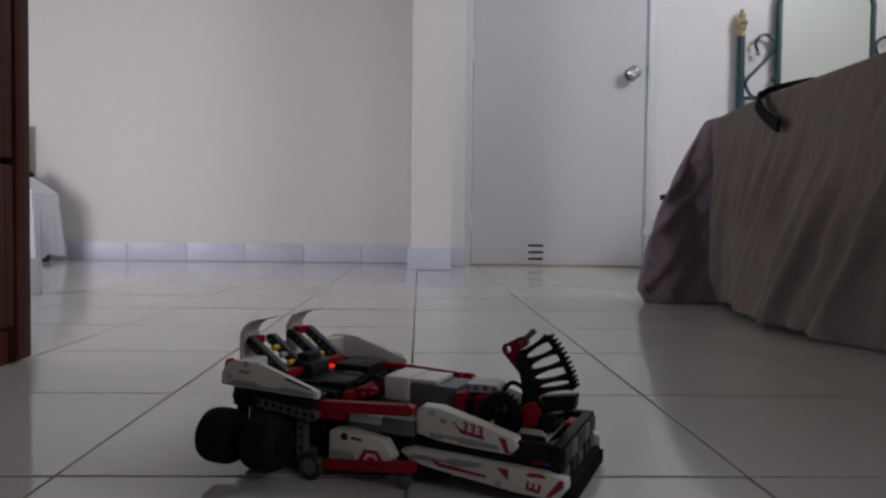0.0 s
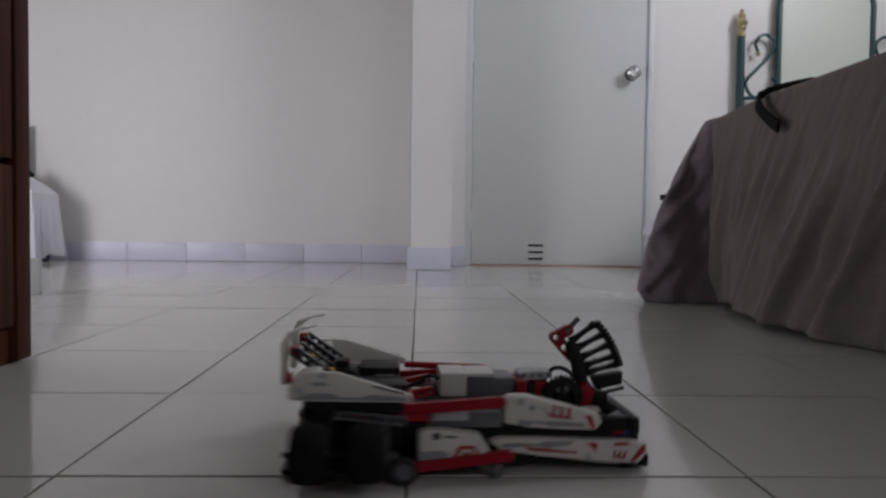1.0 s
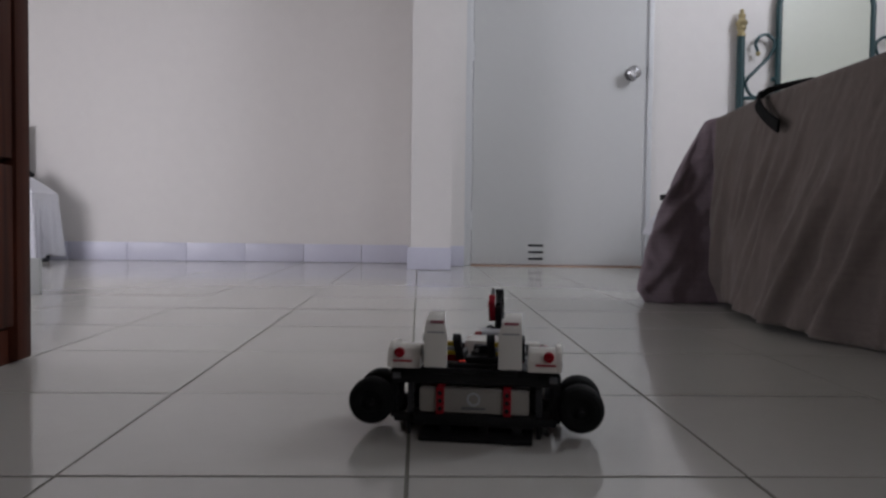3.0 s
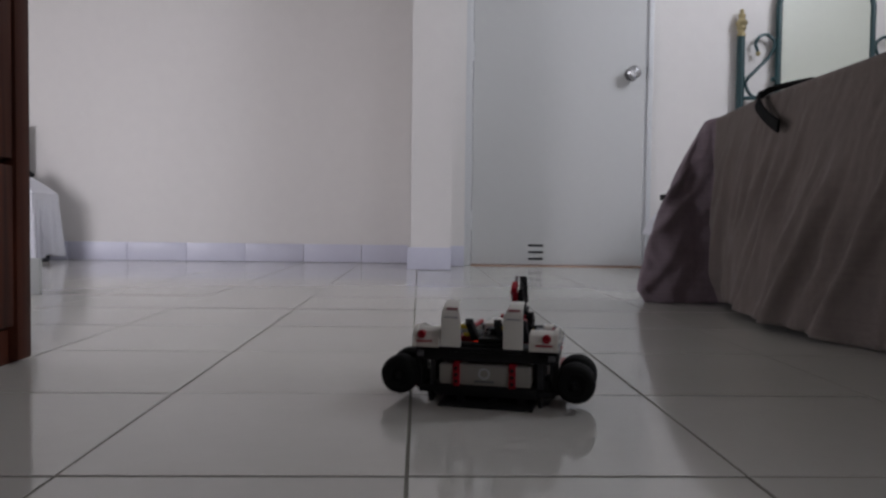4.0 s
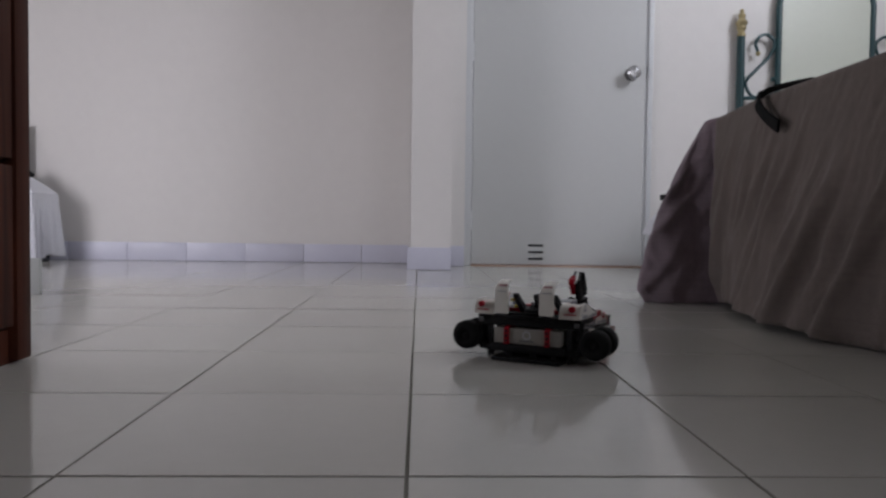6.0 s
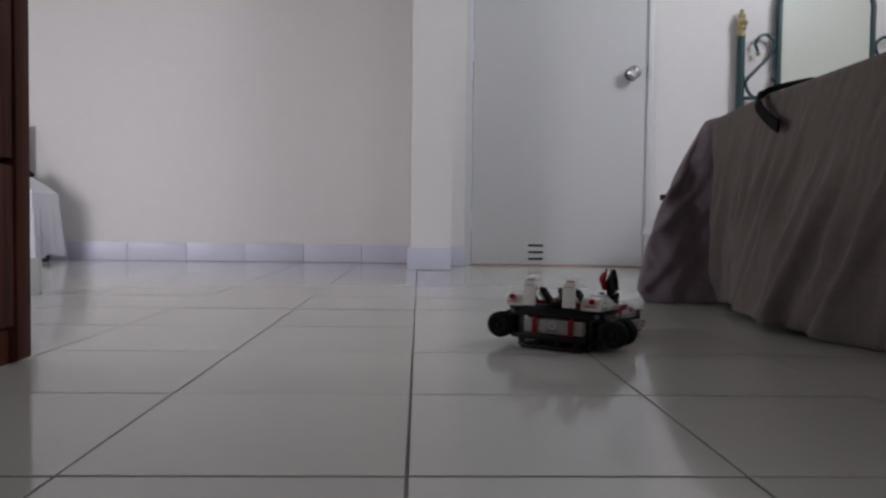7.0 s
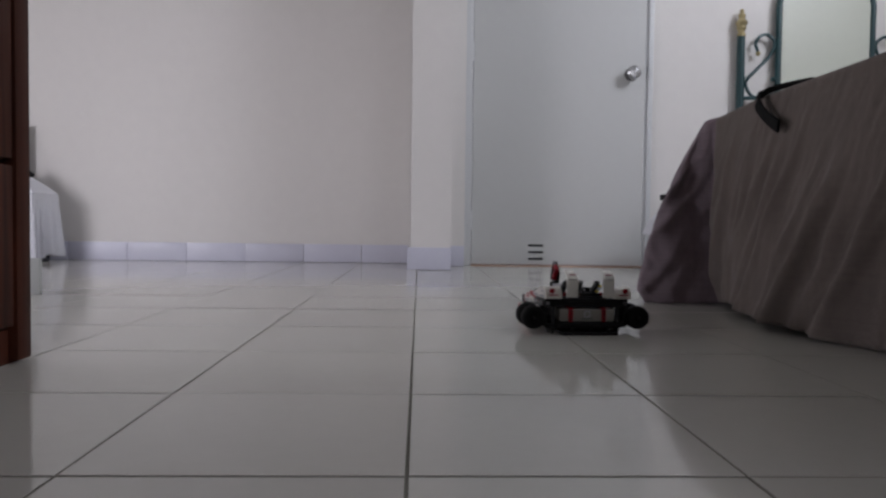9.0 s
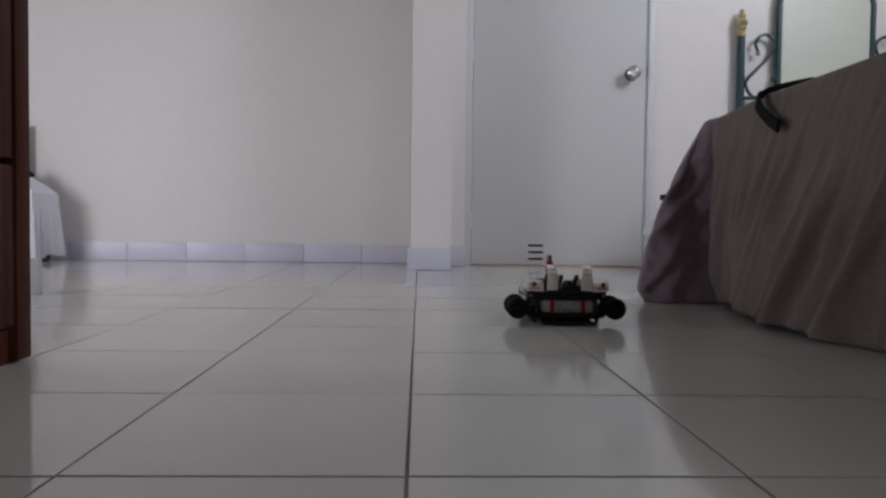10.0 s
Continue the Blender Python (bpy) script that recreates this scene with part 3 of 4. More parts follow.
tagged(part("board", box(-1.25, -1.072, 1.48, 1.496, 0.0, 0.104, 0.003), BOXG), "pale grey plastic board standing on the floor", "board")
tagged(part("strap", tube(bmesh.new(), smooth_line([(-2.00, 3.09, 0.466), (-1.965, 3.10, 0.452), (-1.935, 3.11, 0.428)], 5), 0.012), PB), "black strap end lying on the white sheet", "strap")


# ---------------------------------------------------------------- the toy vehicle
MM = Matrix(((0, 0.001, 0, 0), (-0.001, 0, 0, 0), (0, 0, 0.001, 0), (0, 0, 0, 1)))
toy = thing("toy_vehicle", "motorised toy racer of white, red and black plastic bricks", "toy vehicle")


def tp(name, bm, material, label="", parent=None):
    """A part of the toy, given in millimetres: right, forward, up."""
    bm.transform(MM)
    return part(name, bm, material, parent or toy, label)


TYRE = [(10, -12), (10, -14), (14, -15.5), (19, -15), (21.8, -12.5), (23.4, -8), (23.8, 0), (23.4, 8), (21.8, 12.5), (19, 15), (14, 15.5), (10, 14), (10, 12)]
RIM = [(3, -11), (5, -12), (6, -9), (12.5, -8), (13.5, -13), (14.3, -13), (14.3, 13), (13.5, 13), (12.5, 8), (6, 9), (5, 12), (3, 11)]
for s in (-1, 1):
    for y in (-14, 31):
        wh = tp("wheel", cyl((s * 107.5, y, 33.5), (0, 1, 0), 4, 28, 12), PB)
        z = 33.5
        tp("tyre", lathe(TYRE, (s * 107.5, y, z), (0, 1, 0), 36), RUB, "", wh)
        tp("rim", lathe(RIM, (s * 107.5, y, z), (0, 1, 0), 24), PB, "", wh)
        bm = bmesh.new()
        for k in range(6):
            add_box(bm, -1.2, 1.2, -10.5, -9, 4, 13, 0.0, Matrix.Translation((s * 107.5, y, z)) @ Matrix.Rotation(math.pi * k / 3, 4, "Y"))
        tp("spokes", bm, PDG, "", wh)
    tp("axle", cyl((s * 107.5, 5, 33), (0, 1, 0), 2.4, 80, 16), PB)
    tp("wheel_arm", box(min(s * 70, s * 104), max(s * 70, s * 104), 0, 9, 29, 37, 1.5), PB)
    tp("wheel_arm", beam(s * 80, (0, 20), (0, 60), 8, 7, 6), PDG)
    tp("wheel_motor", box(min(s * 46, s * 66), max(s * 46, s * 66), 4, 60, 22, 50, 3), PB)

# control brick slung across the tail
brick = tp("control_brick", box(-56, 56, -26, 40, 26, 51, 3), PBRICK, "cream control brick slung across the tail")
tp("brick_recess", box(-22, 22, -26.8, -25.6, 30, 47, 0.3), PBRICK, "", brick)
tp("brick_emblem", lathe([(7, 0), (7, 0.8), (5, 0.8), (5, 0)], (0, -26.6, 41), (0, -1, 0), 20), PLG, "", brick)
tp("brick_label", box(-12, 12, -27.4, -26.7, 30.5, 33), PG, "", brick)
for x in (-34, 34):
    tp("red_clip", box(x - 4.2, x + 4.2, -29.5, -24, 25.5, 52.5, 1.2), PR, "red clip beam over the brick")
    for z in (31, 39, 47):
        tp("clip_pin", cyl((x, -29.6, z), (0, 1, 0), 2.4, 1.6, 10), PB)
    tp("red_clip", box(x - 4.2, x + 4.2, -24, 41, 51.3, 54, 0.6), PR)
tp("brick_housing", box(-52, 52, -10, 62, 54.2, 68, 2), PB)
tp("brick_face", box(-44, 40, 4, 60, 68.2, 72, 1.2), PB)
tp("display", box(-36, -4, 36, 56, 72.2, 72.8, 0.2), PG)
# lit button panel
button = tp("lit_button", box(-31, -13, 7, 15, 72.1, 73.4, 0.5), GLOW, "glowing orange red button panel")
tp("centre_button", box(-25, -19, 8, 14, 73.2, 75.4, 0.6), GLOW, "", button)
tp("rear_deck", box(-86, 86, -22, 2, 54.2, 71, 2), PB)
tp("rear_deck_step", box(-44, 44, -26, -6, 66, 71.5, 2), PB)
tp("rear_hump", prism([(-14, 70), (-10, 80), (4, 86), (20, 84), (24, 70)], -6, 26, 2), PB)
tp("rear_tower", box(-3, 19, 0, 13, 70, 92, 2), PB)
for x in (1, 14):
    tp("tower_pin", cyl((x, -0.5, 87), (0, 1, 0), 2.2, 2.4, 16), PLG)
tp("rear_hump", box(-40, 40, -20, -4, 70, 76, 2), PB)
tp("rear_hump", box(-10, 30, -14, 2, 75, 82, 2), PB)
tp("bumper", box(-84, 84, -20, -6, 13, 22, 3), PB)
tp("bumper", box(-62, 62, -27, -8, 12.5, 25.4, 3), PB)
tp("foot_plate", box(-54, 60, -42, 34, 0.4, 6, 1.5), PB, "flat black foot resting on the floor")
for x in (-30, 10, 44):
    tp("foot_post", box(x - 5, x + 5, -24, -12, 5.5, 14, 1), PB)
for x in (-68, 66):
    tp("leg_pin", cyl((x, -16, 7.5), (0, 0, 1), 2.4, 14, 10), PB)
tp("skid_plate", box(-78, 78, -6, 128, 9, 18, 2), PB)
tp("underframe", box(-48, 48, 20, 240, 17, 30, 3), PB)
tp("spine", box(-40, 40, 60, 250, 30, 46, 3), PB)
for s in (-1, 1):
    a, b = sorted((s * 61, s * 88))
    # tail corner brackets with openings between
    tp("tail_bracket", beam(s * 84, (-12, 20), (-12, 62), 8, 7, 6), PB)
    tp("tail_bracket", beam(s * 66, (-12, 24), (-12, 56), 8, 7, 5), PDG)
    tp("side_arm", beam(s * 80, (-20, 62), (60, 53), 8.5, 8, 11), PG)
    tp("deck_beam", box(min(s * 62, s * 84), max(s * 62, s * 84), -22, 62, 60, 70, 1.5), PB)
    # white tail fairing
    fp = [(-34, 72), (-33, 84), (-27, 92), (-18, 95.5), (6, 95), (36, 86), (68, 76), (68, 69.5), (-16, 71)]
    fairing = tp("tail_fairing", prism([(y, z) for y, z in fp], s * 82, s * 88, 1.6), PW, "white curved tail fairing with grey and red print")
    tp("fairing_cap", prism([(-34, 72), (-33, 84), (-27, 91), (-18, 94), (-8, 94), (-8, 72)], s * 54, s * 83, 1.6), PW, "", fairing)
    tp("red_peg", lathe([(5.2, 0), (5.2, 4), (4.2, 5), (2, 5), (2, 3)], (s * 75, -32, 88), (0, -1, 0), 16), PR, "red round peg", fairing)
    tp("print", box(min(s * 62, s * 82), max(s * 62, s * 82), -35.0, -34.2, 78.6, 80.6), INKR, "", fairing)
    tp("print", prism([(-30, 73), (30, 72), (64, 71), (64, 74), (34, 77), (28, 74.5), (8, 74.5), (4, 77.5), (-16, 78)], s * 88.05, s * 88.5), INKG, "", fairing)
    tp("print", prism([(36, 83), (62, 76.5), (62, 78), (36, 85)], s * 88.05, s * 88.5), INKD, "", fairing)
    tp("print", prism([(-14, 84), (-2, 84), (-2, 87), (-14, 87)], s * 88.05, s * 88.5), INKG, "", fairing)
    for y, z in ((-6, 92.5), (-24, 80)):
        tp("pin_hole", cyl((s * 88.2, y, z), (1, 0, 0), 3.2, 0.7, 12), PLG, "", fairing)
    # side beams
    rb = tp("red_beam", beam(s * 70, (6, 56), (146, 66), 9, 8, 0), PR)
    # no holes cut here: dark discs on top stand for their shade
    for k in range(14):
        tp("beam_hole_shade", cyl((s * 70, 37 + k * 8.2, 61.85 + k * 0.66), (0, -0.08, 1), 2.3, 0.9, 10), PDG, "", rb)
    tp("red_beam", box(min(s * 58, s * 74), max(s * 58, s * 74), 62, 84, 50, 60, 1), PR)
    tp("grey_box", box(min(s * 48, s * 66), max(s * 48, s * 66), 84, 148, 42, 56, 2), PG)
    tp("grey_link", box(min(s * 64, s * 69), max(s * 64, s * 69), 88, 118, 49, 56.5, 1.2), PLG)
    tp("black_rail", box(min(s * 46, s * 60), max(s * 46, s * 60), 60, 262, 30, 41, 1.5), PB)
    tp("grey_upright", beam(s * 76, (46, 14), (46, 50), 8, 8, 5), PG)
    tp("grey_connector", box(min(s * 64, s * 74), max(s * 64, s * 74), 42, 58, 12, 22, 1.5), PG)
    tp("lower_red_beam", beam(s * 79, (60, 12), (152, 22), 8.8, 7, 0), PR)
    cw = tp("caster_wheel", lathe([(3, -4), (10.5, -4), (12, -2), (12, 2), (10.5, 4), (3, 4)], (s * 87, 62, 12.2), (1, 0, 0), 20), PDG, "small grey caster wheel")
    tp("caster_hub", lathe([(7, -4.6), (7, 4.6)], (s * 87, 62, 12.2), (1, 0, 0), 12), PG, "", cw)
    for yy in (2, 143):
        tp("foot", box(s * 72 - 3.5, s * 72 + 3.5, yy - 4, yy + 4, 0.4, 13, 1), PG)
        tp("foot_cross", box(s * 72 - 5, s * 72 + 5, yy - 2, yy + 6, 4, 8, 0.6), PG)
    # small white side panel
    sp_ = tp("side_panel", prism([(74, 42), (80, 44), (96, 44), (127, 40), (136, 27), (132, 20), (74, 17)], s * 66, s * 80, 1.6, 0.97), PW, "white side panel with red print")
    tp("pin_hole", cyl((s * 80.1, 90, 39), (1, 0, 0), 3.4, 0.9, 14), PDG, "", sp_)
    tp("print", prism([(104, 21.5), (108, 21.5), (111.5, 28), (120, 28), (124, 21.5), (128, 21.5), (122, 31), (109, 31)], s * 80.05, s * 80.5), INKR, "", sp_)
    tp("print", prism([(112, 21.5), (120, 21.5), (119, 25), (113, 25)], s * 80.05, s * 80.5), INKR, "", sp_)
    tp("print", prism([(76, 19), (100, 20), (100, 24), (96, 27), (76, 26)], s * 80.05, s * 80.5), INKG, "", sp_)
    tp("print", prism([(97, 38), (107, 37), (107, 39), (97, 40)], s * 80.05, s * 80.5), INKD, "", sp_)
    # upper flank panel with the number
    up = tp("flank_panel", prism([(149, 46), (149, 66), (154, 70), (170, 70), (206, 61), (236, 53), (239, 46), (233, 39), (200, 40), (168, 42)], s * 52, s * 66, 1.8, 0.97), PW, "white flank panel with red number")
    tp("pin_hole", cyl((s * 66.1, 164, 65), (1, 0, 0), 3.4, 0.9, 14), PLG, "", up)
    tp("print", prism([(182, 60), (184, 60), (190, 51.5), (210, 49), (210, 51), (191, 53.6)], s * 66.05, s * 66.5), INKR, "", up)
    tp("print", prism([(222, 53), (228, 52), (231, 42), (235, 42), (234, 41), (228, 41)], s * 66.05, s * 66.5), INKR, "", up)
    tp("print", prism([(162, 44), (172, 43.5), (176, 46), (186, 45), (190, 43), (224, 42.5), (220, 46), (192, 48), (186, 47.5), (162, 49)], s * 66.05, s * 66.5), INKG, "", up)
    tp("print", prism([(172, 58), (177, 57), (177, 61), (172, 62)], s * 66.05, s * 66.5), INKG, "", up)
    # long lower flank panel
    lo = tp("nose_panel", prism([(135, 31), (146, 34), (190, 33), (226, 31.5), (264, 30.5), (279, 28), (279, 20), (272, 10.5), (240, 11.5), (222, 13.5), (180, 18), (146, 23)], s * 58, s * 70, 1.8, 0.97), PW, "long white nose panel with red print")
    tp("print", prism([(158, 30), (163, 30), (172, 23), (214, 20), (214, 22), (173, 26)], s * 70.05, s * 70.5), INKR, "", lo)
    tp("print", prism([(222, 30), (232, 29.5), (232, 21)], s * 70.05, s * 70.5), INKR, "", lo)
    tp("print", prism([(246, 27.5), (250, 30), (259, 30), (263, 27.5), (261, 27), (248, 26.5)], s * 70.05, s * 70.5), INKR, "", lo)
    tp("print", prism([(262, 13), (266, 13), (276, 22), (276, 27), (273, 27.5)], s * 70.05, s * 70.5), INKR, "", lo)
    tp("print", prism([(146, 26), (180, 27), (186, 25), (206, 27), (212, 31), (186, 31.5), (180, 29), (150, 30)], s * 70.05, s * 70.5), INKG, "", lo)
    tp("pin_hole", cyl((s * 70.1, 224, 17), (1, 0, 0), 3, 0.9, 12), PLG, "", lo)
    tp("white_pin", cyl((s * 56, 238, 37), (0, 1, 0), 4, 22, 14, None, 0.8), PW)
    tp("red_pin", cyl((s * 58, 254, 37), (0, 1, 0), 4, 10, 14), PR)
    tp("blue_pin", cyl((s * 58, 261, 36), (0, 1, 0), 3.4, 6, 12), PBL)
    # fins with their struts
    fin_pts = [(-45, 76), (-45, 112), (-42.5, 119), (-37, 124.5), (-27, 128.5), (-13, 131), (-14, 129.8), (-27, 126.5), (-34, 122), (-38.5, 116), (-40.5, 108), (-40.5, 76)]
    fin_pts = [(y, 76 + (z - 76) * 0.95) for y, z in fin_pts]
    fb = prism(fin_pts, s * 37 - 11.5, s * 37 + 11.5, 0.7)
    for v in fb.verts:
        if v.co.z > 110:
            v.co.x = s * 37 + (v.co.x - s * 37) * (1 - 0.25 * (v.co.z - 110) / 15) + s * 0.12 * (v.co.z - 110)
    fin = tp("tail_fin", fb, PCREAM, "cream upright tail fin with a curved tip")
    tp("print", box(s * 37 - 8, s * 37 + 9, -45.3, -44.9, 110.5, 112), INKG, "", fin)
    tp("print", prism([(-40.6, 119.6), (-39.9, 119.4), (-37.6, 121.5), (-38.2, 121.9)], s * 37 - 6, s * 37 + 8), INKP, "", fin)
    tp("red_joint", box(s * 37 - 9, s * 37 + 9, -38, -30, 101, 109, 1.5), PR)
    for x in (s * 17, s * 47):
        tp("strut", beam(x, (-31, 104), (5, 79), 9, 7.6, 6), PDG)
    for f in (0.3, 0.55, 0.8):
        tp("yellow_pin", cyl((s * 25, -31 + 36 * f, 104 - 25 * f), (1, 0, 0), 2.6, 10, 16), PY if f != 0.55 else PLG)
    tp("red_link", box(s * 34 - 16, s * 34 + 16, 2, 12, 74, 81, 1.5), PR)
tp("red_top_rod", cyl((-36, 108, 76.5), (0, 1, -0.04), 3.2, 84, 10), PR)
tp("sensor_block", box(-58, -14, 22, 60, 62, 79, 2), PB)
tp("sensor_block", box(10, 40, 40, 66, 60, 74, 2), PB)
tp("red_cross", box(-8, 40, 62, 72, 58, 66, 1.5), PR)
for x in (-30, 26):
    tp("red_cross", beam(x, (62, 60), (88, 66), 8, 8, 4), PR)
# drive motor along the middle
tp("motor_head", box(-22, 22, 97, 122, 59, 81, 2.5), PW, "white motor end")
tp("motor_body", box(-21, 21, 122, 168, 57, 76.5, 2), PG, "grey motor body")
tp("motor_cap", box(-20, 20, 122, 148, 76.7, 80.5, 1.2), PW)
tp("bushing", cyl((-12, 172, 72), (0, 1, 0), 4, 8, 12), PCREAM)
tp("red_collar", box(-26, 26, 168, 178, 46, 74, 1.5), PR)
tp("black_collar", box(-27, 27, 178, 186, 44, 70, 1.5), PB)
tp("red_collar", box(-24, 24, 186, 198, 52, 72, 1.5), PR)
tp("grey_plate", beam(4, (176, 77), (200, 78), 7, 24, 4), PLG)
bm = bmesh.new()
rings = []
for x, rad in ((21, None), (31, None), (31, 10.5), (21, 10.5)):
    ring = []
    for k in range(96):
        a = 2 * math.pi * k / 96
        r = rad or (19.6 if k % 4 in (0, 1) else 16.6)
        ring.append(bm.verts.new((x, 211 + r * math.cos(a), 60 + r * math.sin(a))))
    rings.append(ring)
for q in range(4):
    for k in range(96):
        bm.faces.new((rings[q][k], rings[q][(k + 1) % 96], rings[(q + 1) % 4][(k + 1) % 96], rings[(q + 1) % 4][k]))
bmesh.ops.recalc_face_normals(bm, faces=bm.faces[:])
gear = tp("gear", bm, PB, "black toothed gear wheel")
tp("gear_hub", lathe([(2.5, -6), (5, -6), (5, 6), (2.5, 6)], (26, 211, 60), (1, 0, 0), 14), PB, "", gear)
bm = bmesh.new()
for k in range(6):
    add_box(bm, -2, 2, -1.6, 1.6, 4, 11, 0.0, Matrix.Translation((26, 211, 60)) @ Matrix.Rotation(math.pi * k / 3, 4, "X"))
tp("gear_spokes", bm, PB, "", gear)
tp("gear_pin", cyl((31, 205, 54), (1, 0, 0), 1.8, 4, 8), PY, "", gear)
tp("head_block", box(-18, 18, 198, 236, 46, 64, 3), PB)
tp("red_jaw", prism([(228, 50), (240, 52), (243, 64), (236, 72), (228, 68)], -22, 24, 1.5), PR)
tp("arc_foot", box(-10, 22, 226, 256, 48, 62, 2), PB)

# curved toothed arc standing on the nose
SPINE = [(226, 60), (252, 58), (241, 70), (238, 84), (234, 96), (227, 110), (219, 105), (224, 92), (227, 78)]
arc = tp("toothed_arc", prism(SPINE, 6, 14, 0.6), PB, "black curved toothed arc with open ribs")
OUT = [(248, 126.5), (257, 116.5), (264, 105.5), (269, 94.5), (272, 84)]
bm = bmesh.new()
for a, b in zip(OUT, OUT[1:]):
    d = Vector((b[0] - a[0], b[1] - a[1])).normalized()
    nx, nz = d.y, -d.x
    merge(bm, prism([(a[0], a[1]), (b[0], b[1]), (b[0] + 3.6 * nx, b[1] + 3.6 * nz), (a[0] + 3.6 * nx, a[1] + 3.6 * nz)], 7, 14))
    for k in range(3):
        u = (k + 0.5) / 3
        c = (a[0] + (b[0] - a[0]) * u, a[1] + (b[1] - a[1]) * u)
        merge(bm, prism([(c[0] - 1.5 * d.x, c[1] - 1.5 * d.y), (c[0] + 1.5 * d.x, c[1] + 1.5 * d.y), (c[0] - 2.8 * nx + .8 * d.x, c[1] - 2.8 * nz + .8 * d.y), (c[0] - 2.8 * nx - .8 * d.x, c[1] - 2.8 * nz - .8 * d.y)], 5, 16))
tp("toothed_rim", bm, PB, "", arc)
for (ay, az), (by, bz) in (((224, 107), (247, 124)), ((230, 101), (256, 114.5)), ((234, 92), (262.5, 104.5)), ((237, 84), (267, 93.5)), ((238, 77), (270, 85.5))):
    d = Vector((by - ay, bz - az)).normalized()
    nx, nz = -d.y, d.x
    rib = []
    for q in (-1, 1):
        side = [(0.0, 4.2), (0.22, 2.6), (0.55, 1.9), (0.8, 2.4), (1.0, 3.8)]
        for f, w in (side if q < 0 else side[::-1]):
            rib.append((ay + (by - ay) * f + q * w * nx, az + (bz - az) * f + q * w * nz))
    tp("rib", prism(rib, 7.5, 13.5, 0.6), PB, "", arc)
tp("arc_block", prism([(250, 62), (273, 67), (274, 79), (244, 74)], 4, 17, 1), PB, "", arc)
tp("red_elbow", beam(2, (211, 110), (228, 91), 11, 8, 3), PR)
tp("red_elbow", beam(2, (211, 110), (223, 117), 10, 8, 2), PR)
tp("grey_axle", cyl((3, 226, 120.5), (0, 0.70, 0.71), 2.6, 22, 10), PG)
tp("black_axle", cyl((12, 264, 60), (0, 0.97, 0.24), 1.8, 26, 8), PB)

for o in toy.children:
    if o.name.split(".")[0] in ("toothed_arc", "red_elbow", "grey_axle", "black_axle"):
        o.location = (-0.002, 0, 0.002)

# nose frame and its rubber tracks
nose = tp("nose_frame", box(-62, 62, 268, 277, 12, 50, 1.5), PB, "black nose frame")
for s in (-1, 1):
    tp("nose_rail", box(min(s * 53, s * 62), max(s * 53, s * 62), 236, 268, 36, 50, 1.5), PB, "", nose)
    tp("nose_cheek", box(min(s * 50, s * 58), max(s * 50, s * 58), 244, 269, 14, 36, 1.5), PB, "", nose)
for k, x in enumerate((-48, -24, 0, 24, 48)):
    tp("nose_plate", box(x - 10.5, x + 10.5, 277.2, 279.2, 34, 47, 0.6), PG if k % 2 else PDG, "", nose)
    tp("nose_plate", box(x - 8, x + 8, 277.2, 279.2, 20, 31, 0.6), PDG if k % 2 else PG, "", nose)
tp("grey_flap", prism([(248, 38), (264, 47), (265, 49), (248, 41)], 30, 48, 0.6), PLG)
tp("red_cross", box(-34, -14, 256, 264, 42, 49, 1.5), PR)
tp("white_shell", prism([(222, 40), (228, 50), (246, 50), (252, 42), (246, 38)], -34, 26, 2), PW, "white shell inside the nose")
bm = box(-60, 60, 264, 280, 6.5, 17, 3)
for k in range(4):
    add_box(bm, -60, 60, 279, 283.5, 7 + k * 3.2, 9.6 + k * 3.2)
for k in range(20):
    add_box(bm, -60 + k * 6.2, -56.8 + k * 6.2, 262, 287, 4.6, 16, 0.6)
tp("rubber_track", bm, RUB, "ribbed black rubber track under the nose")
for o in toy.children:
    if o.name.split(".")[0] in ("nose_frame", "rubber_track"):
        o.location = (-0.005, 0, 0)
# loose cables
cb = bmesh.new()
tube(cb, smooth_line([(20, 60, 66), (22, 76, 72), (24, 86, 79), (20, 96, 76)], 6), 2.0, 8)
tp("cable", cb, PB, "black connecting cable")
cb = bmesh.new()
tube(cb, smooth_line([(52, 140, 22), (60, 152, 13), (60, 164, 10), (60, 176, 13), (58, 182, 18)], 6), 1.8, 8)
tp("cable", cb, PB)
cb = bmesh.new()
tube(cb, smooth_line([(-6, 200, 66), (-4, 206, 78), (0, 214, 82), (4, 224, 78), (4, 230, 68)], 6), 2.0, 8)
tp("cable", cb, PB)


def toy_text(body, size, lat, fwd, up, face, parent, turn=0):
    cu = bpy.data.curves.new("print", "FONT")
    cu.body, cu.size, cu.extrude, cu.offset, cu.space_character = body, size * 0.001, 0.0002, 0.0003, 1.1
    cu.align_x, cu.align_y = "CENTER", "CENTER"
    cu.materials.append(INKR)
    ob = new("number_print", cu)
    ob.parent = parent
    # reads along the flank from outside
    ob.matrix_local = Matrix.Translation((fwd * 0.001, -lat * 0.001, up * 0.001)) @ Matrix.Rotation(math.pi if face < 0 else 0, 4, "Z") @ Matrix.Rotation(radians(90), 4, "X") @ Matrix.Rotation(radians(-8 * face + turn), 4, "Z")
    return ob


for s in (-1, 1):
    panel = [o for o in toy.children if o.name.startswith("flank_panel")][0 if s < 0 else 1]
    toy_text("333", 12, s * 66.4, 200, 55.5, s, panel)
    panel = [o for o in toy.children if o.name.startswith("nose_panel")][0 if s < 0 else 1]
    toy_text("E", 16, s * 70.4, 253, 18.5, s, panel, 90)

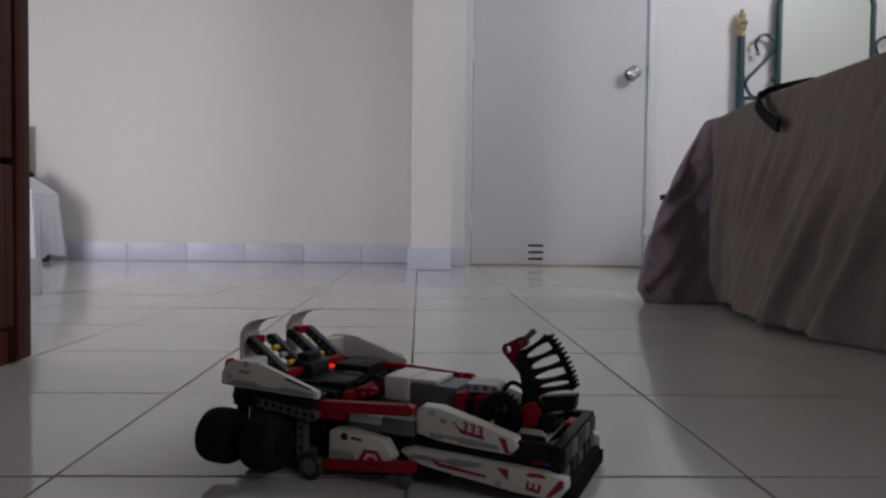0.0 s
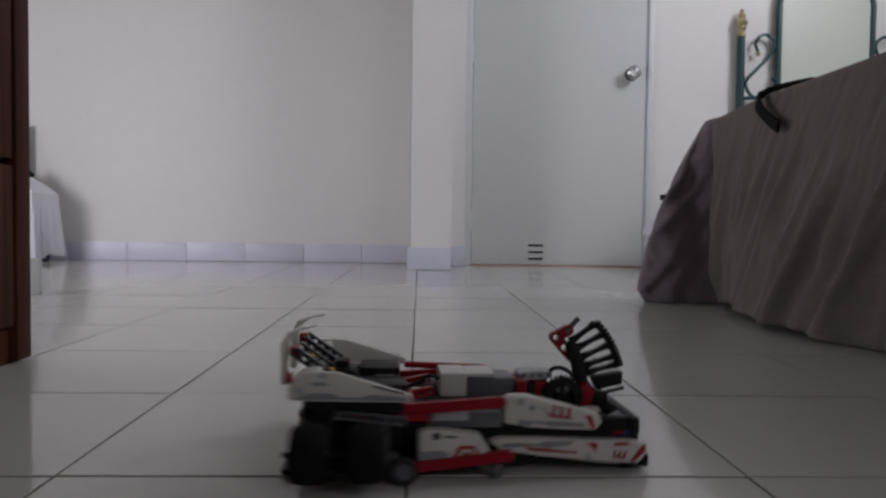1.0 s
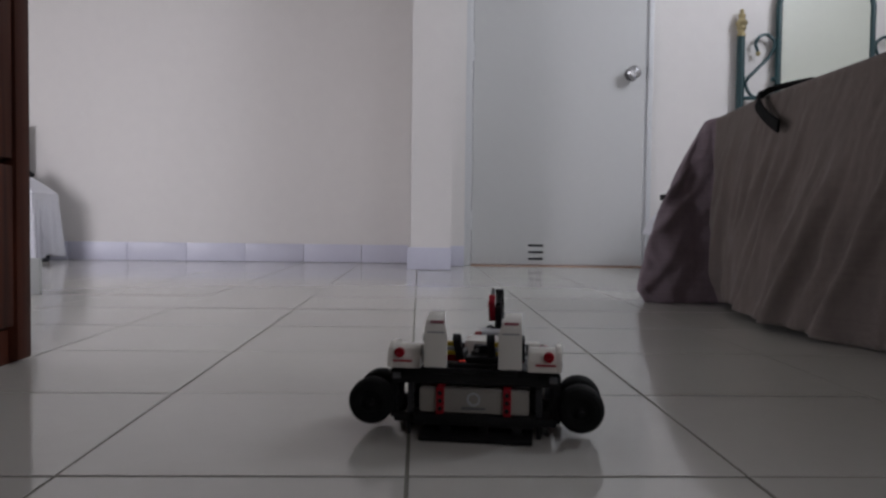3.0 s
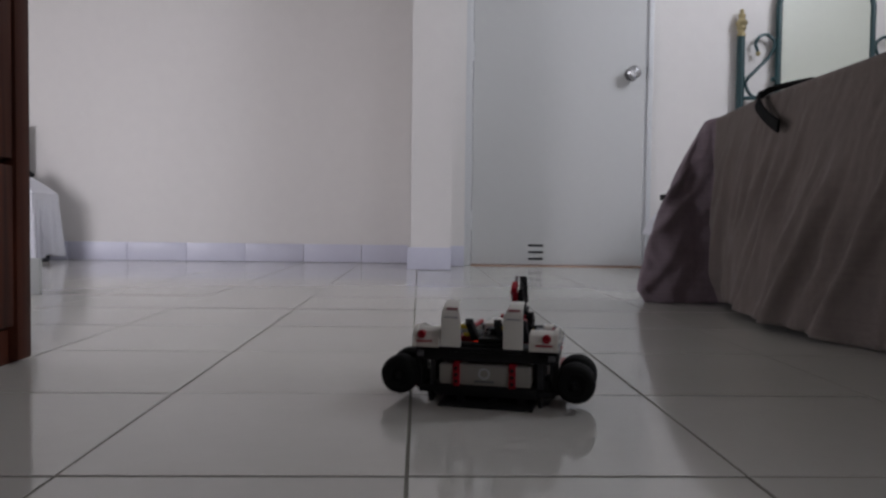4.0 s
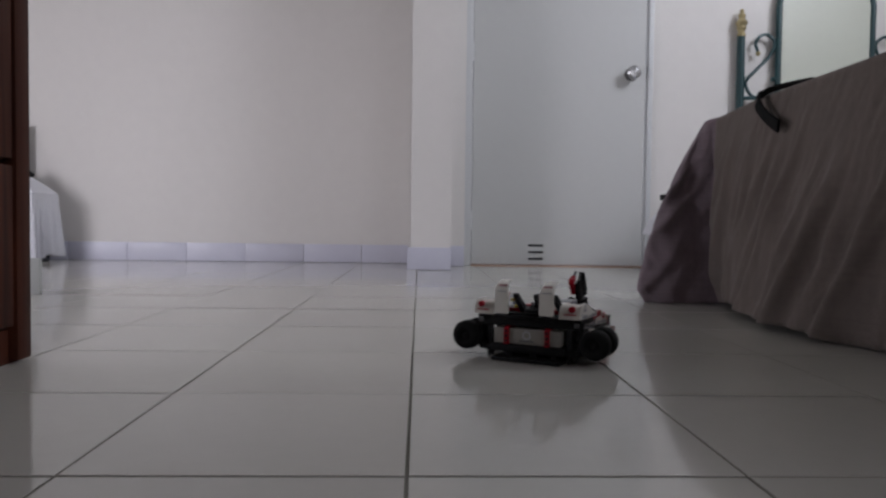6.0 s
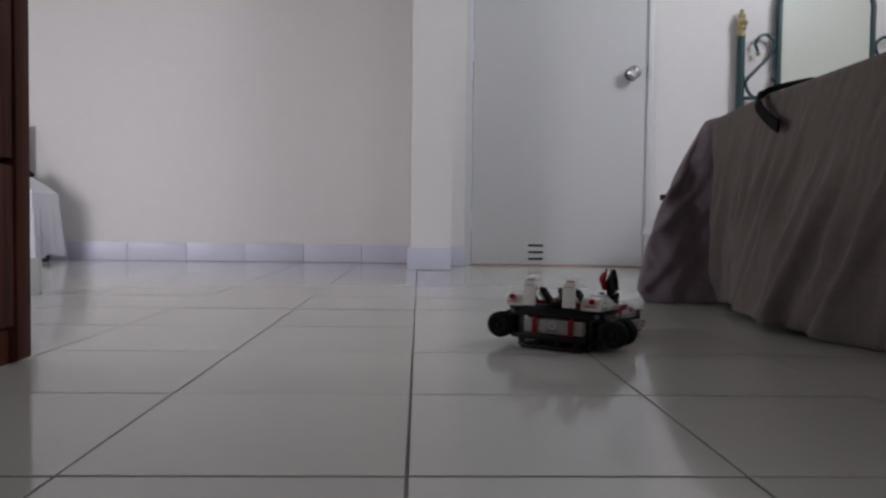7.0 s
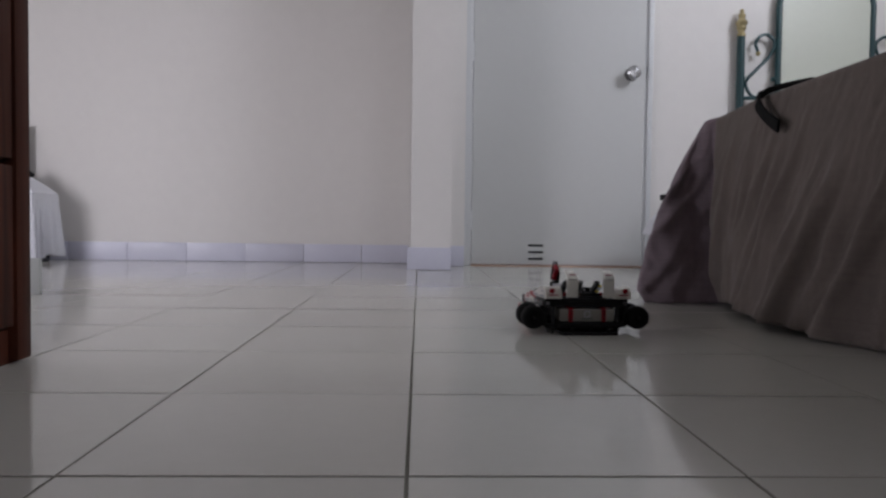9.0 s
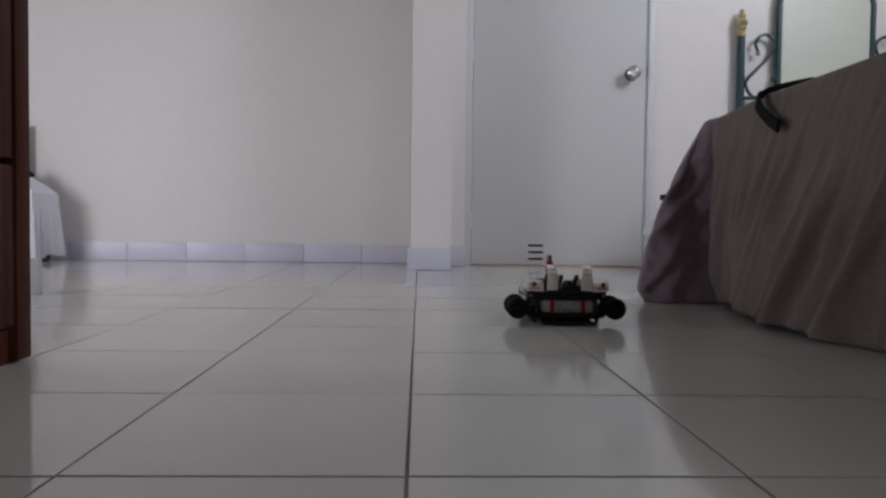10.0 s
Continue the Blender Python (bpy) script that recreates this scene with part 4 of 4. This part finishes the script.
# ---------------------------------------------------------------- floor tiles
floor = bpy.data.objects["floor"]
T = 0.30
bm = bmesh.new()
add_box(bm, 0.0017, T - 0.0017, 0.0017, T - 0.0017, -0.006, 0.0, 0.0006)
first = part("floor_tile", bm, TILE, floor, smooth=False)
tile_mesh = first.data
used = False
for i in range(-8, 9):
    for j in range(-2, 12):
        ob = first if not used else new("floor_tile", tile_mesh)
        used = True
        ob.parent = floor
        ob.location = (i * T, j * T, random.uniform(-0.00045, 0.00045) - 0.0004)
        ob.rotation_euler = (random.uniform(-1, 1) * 0.0007, random.uniform(-1, 1) * 0.0007, 0)
bm = bmesh.new()
for i in range(-9, 10):
    for j in range(-8, 12):
        if j >= -2 and -8 <= i <= 8:
            continue
        add_box(bm, i * T + 0.0014, i * T + T - 0.0014, j * T + 0.0014, j * T + T - 0.0014, -0.006, 0.0)
tagged(part("floor_tiles_rest", bm, TILE, floor), kind="stuff")


# ---------------------------------------------------------------- movement
def motions():
    # seconds, x, y, height, roll, pitch, heading
    rows = [(0, -0.101, 0.098, 0, 0, 0.5, -24.9), (0.35, -0.101, 0.098, 0, 0, 0.5, -24.6), (0.5, -0.100, 0.087, 0, 0, 0.5, -20.0), (0.7, -0.087, 0.076, 0, -0.1, 0.4, -12.3),
            (1.0, -0.069, 0.061, 0, -0.2, 0.3, 3.0), (1.3, -0.044, 0.053, 0, -0.5, -0.1, 18.5), (1.5, -0.026, 0.048, 0, -0.6, -0.3, 29.0), (1.8, 0.001, 0.038, 0, -0.4, -0.5, 44.2),
            (2.0, 0.018, 0.041, 0, -0.5, -0.6, 54.2), (2.5, 0.058, 0.072, 0, -0.5, 0.7, 78.8), (2.7, 0.0635, 0.095, 0, -0.3, 0.6, 81.0), (4.0, 0.096, 0.267, -0.001, -0.4, -2.2, 74.4),
            (4.5, 0.113, 0.336, 0, 0.4, 0, 70.6), (5.0, 0.137, 0.407, 0, 0.2, 0.2, 67.9), (5.5, 0.164, 0.475, 0.001, 0.1, 0.4, 65.0), (7.0, 0.2576, 0.6564, 0.001, 0, 0.6, 55.4),
            (7.5, 0.2945, 0.699, 0.001, -0.1, 0.6, 53.6), (8.0, 0.3336, 0.7325, 0, 0.2, 0.6, 78.7), (8.5, 0.351, 0.760, 0.001, 0.1, 0.4, 97.7), (9.0, 0.343, 0.839, 0, 0.4, -0.4, 95.2),
            (9.5, 0.330, 0.872, 0, -0.2, -1.3, 91.3), (10.0, 0.332, 0.968, 0.003, 0.3, -1.8, 90.5)]
    walk(toy, [(t, pose(x, y, z, r, p, a)) for t, x, y, z, r, p, a in rows])


motions()
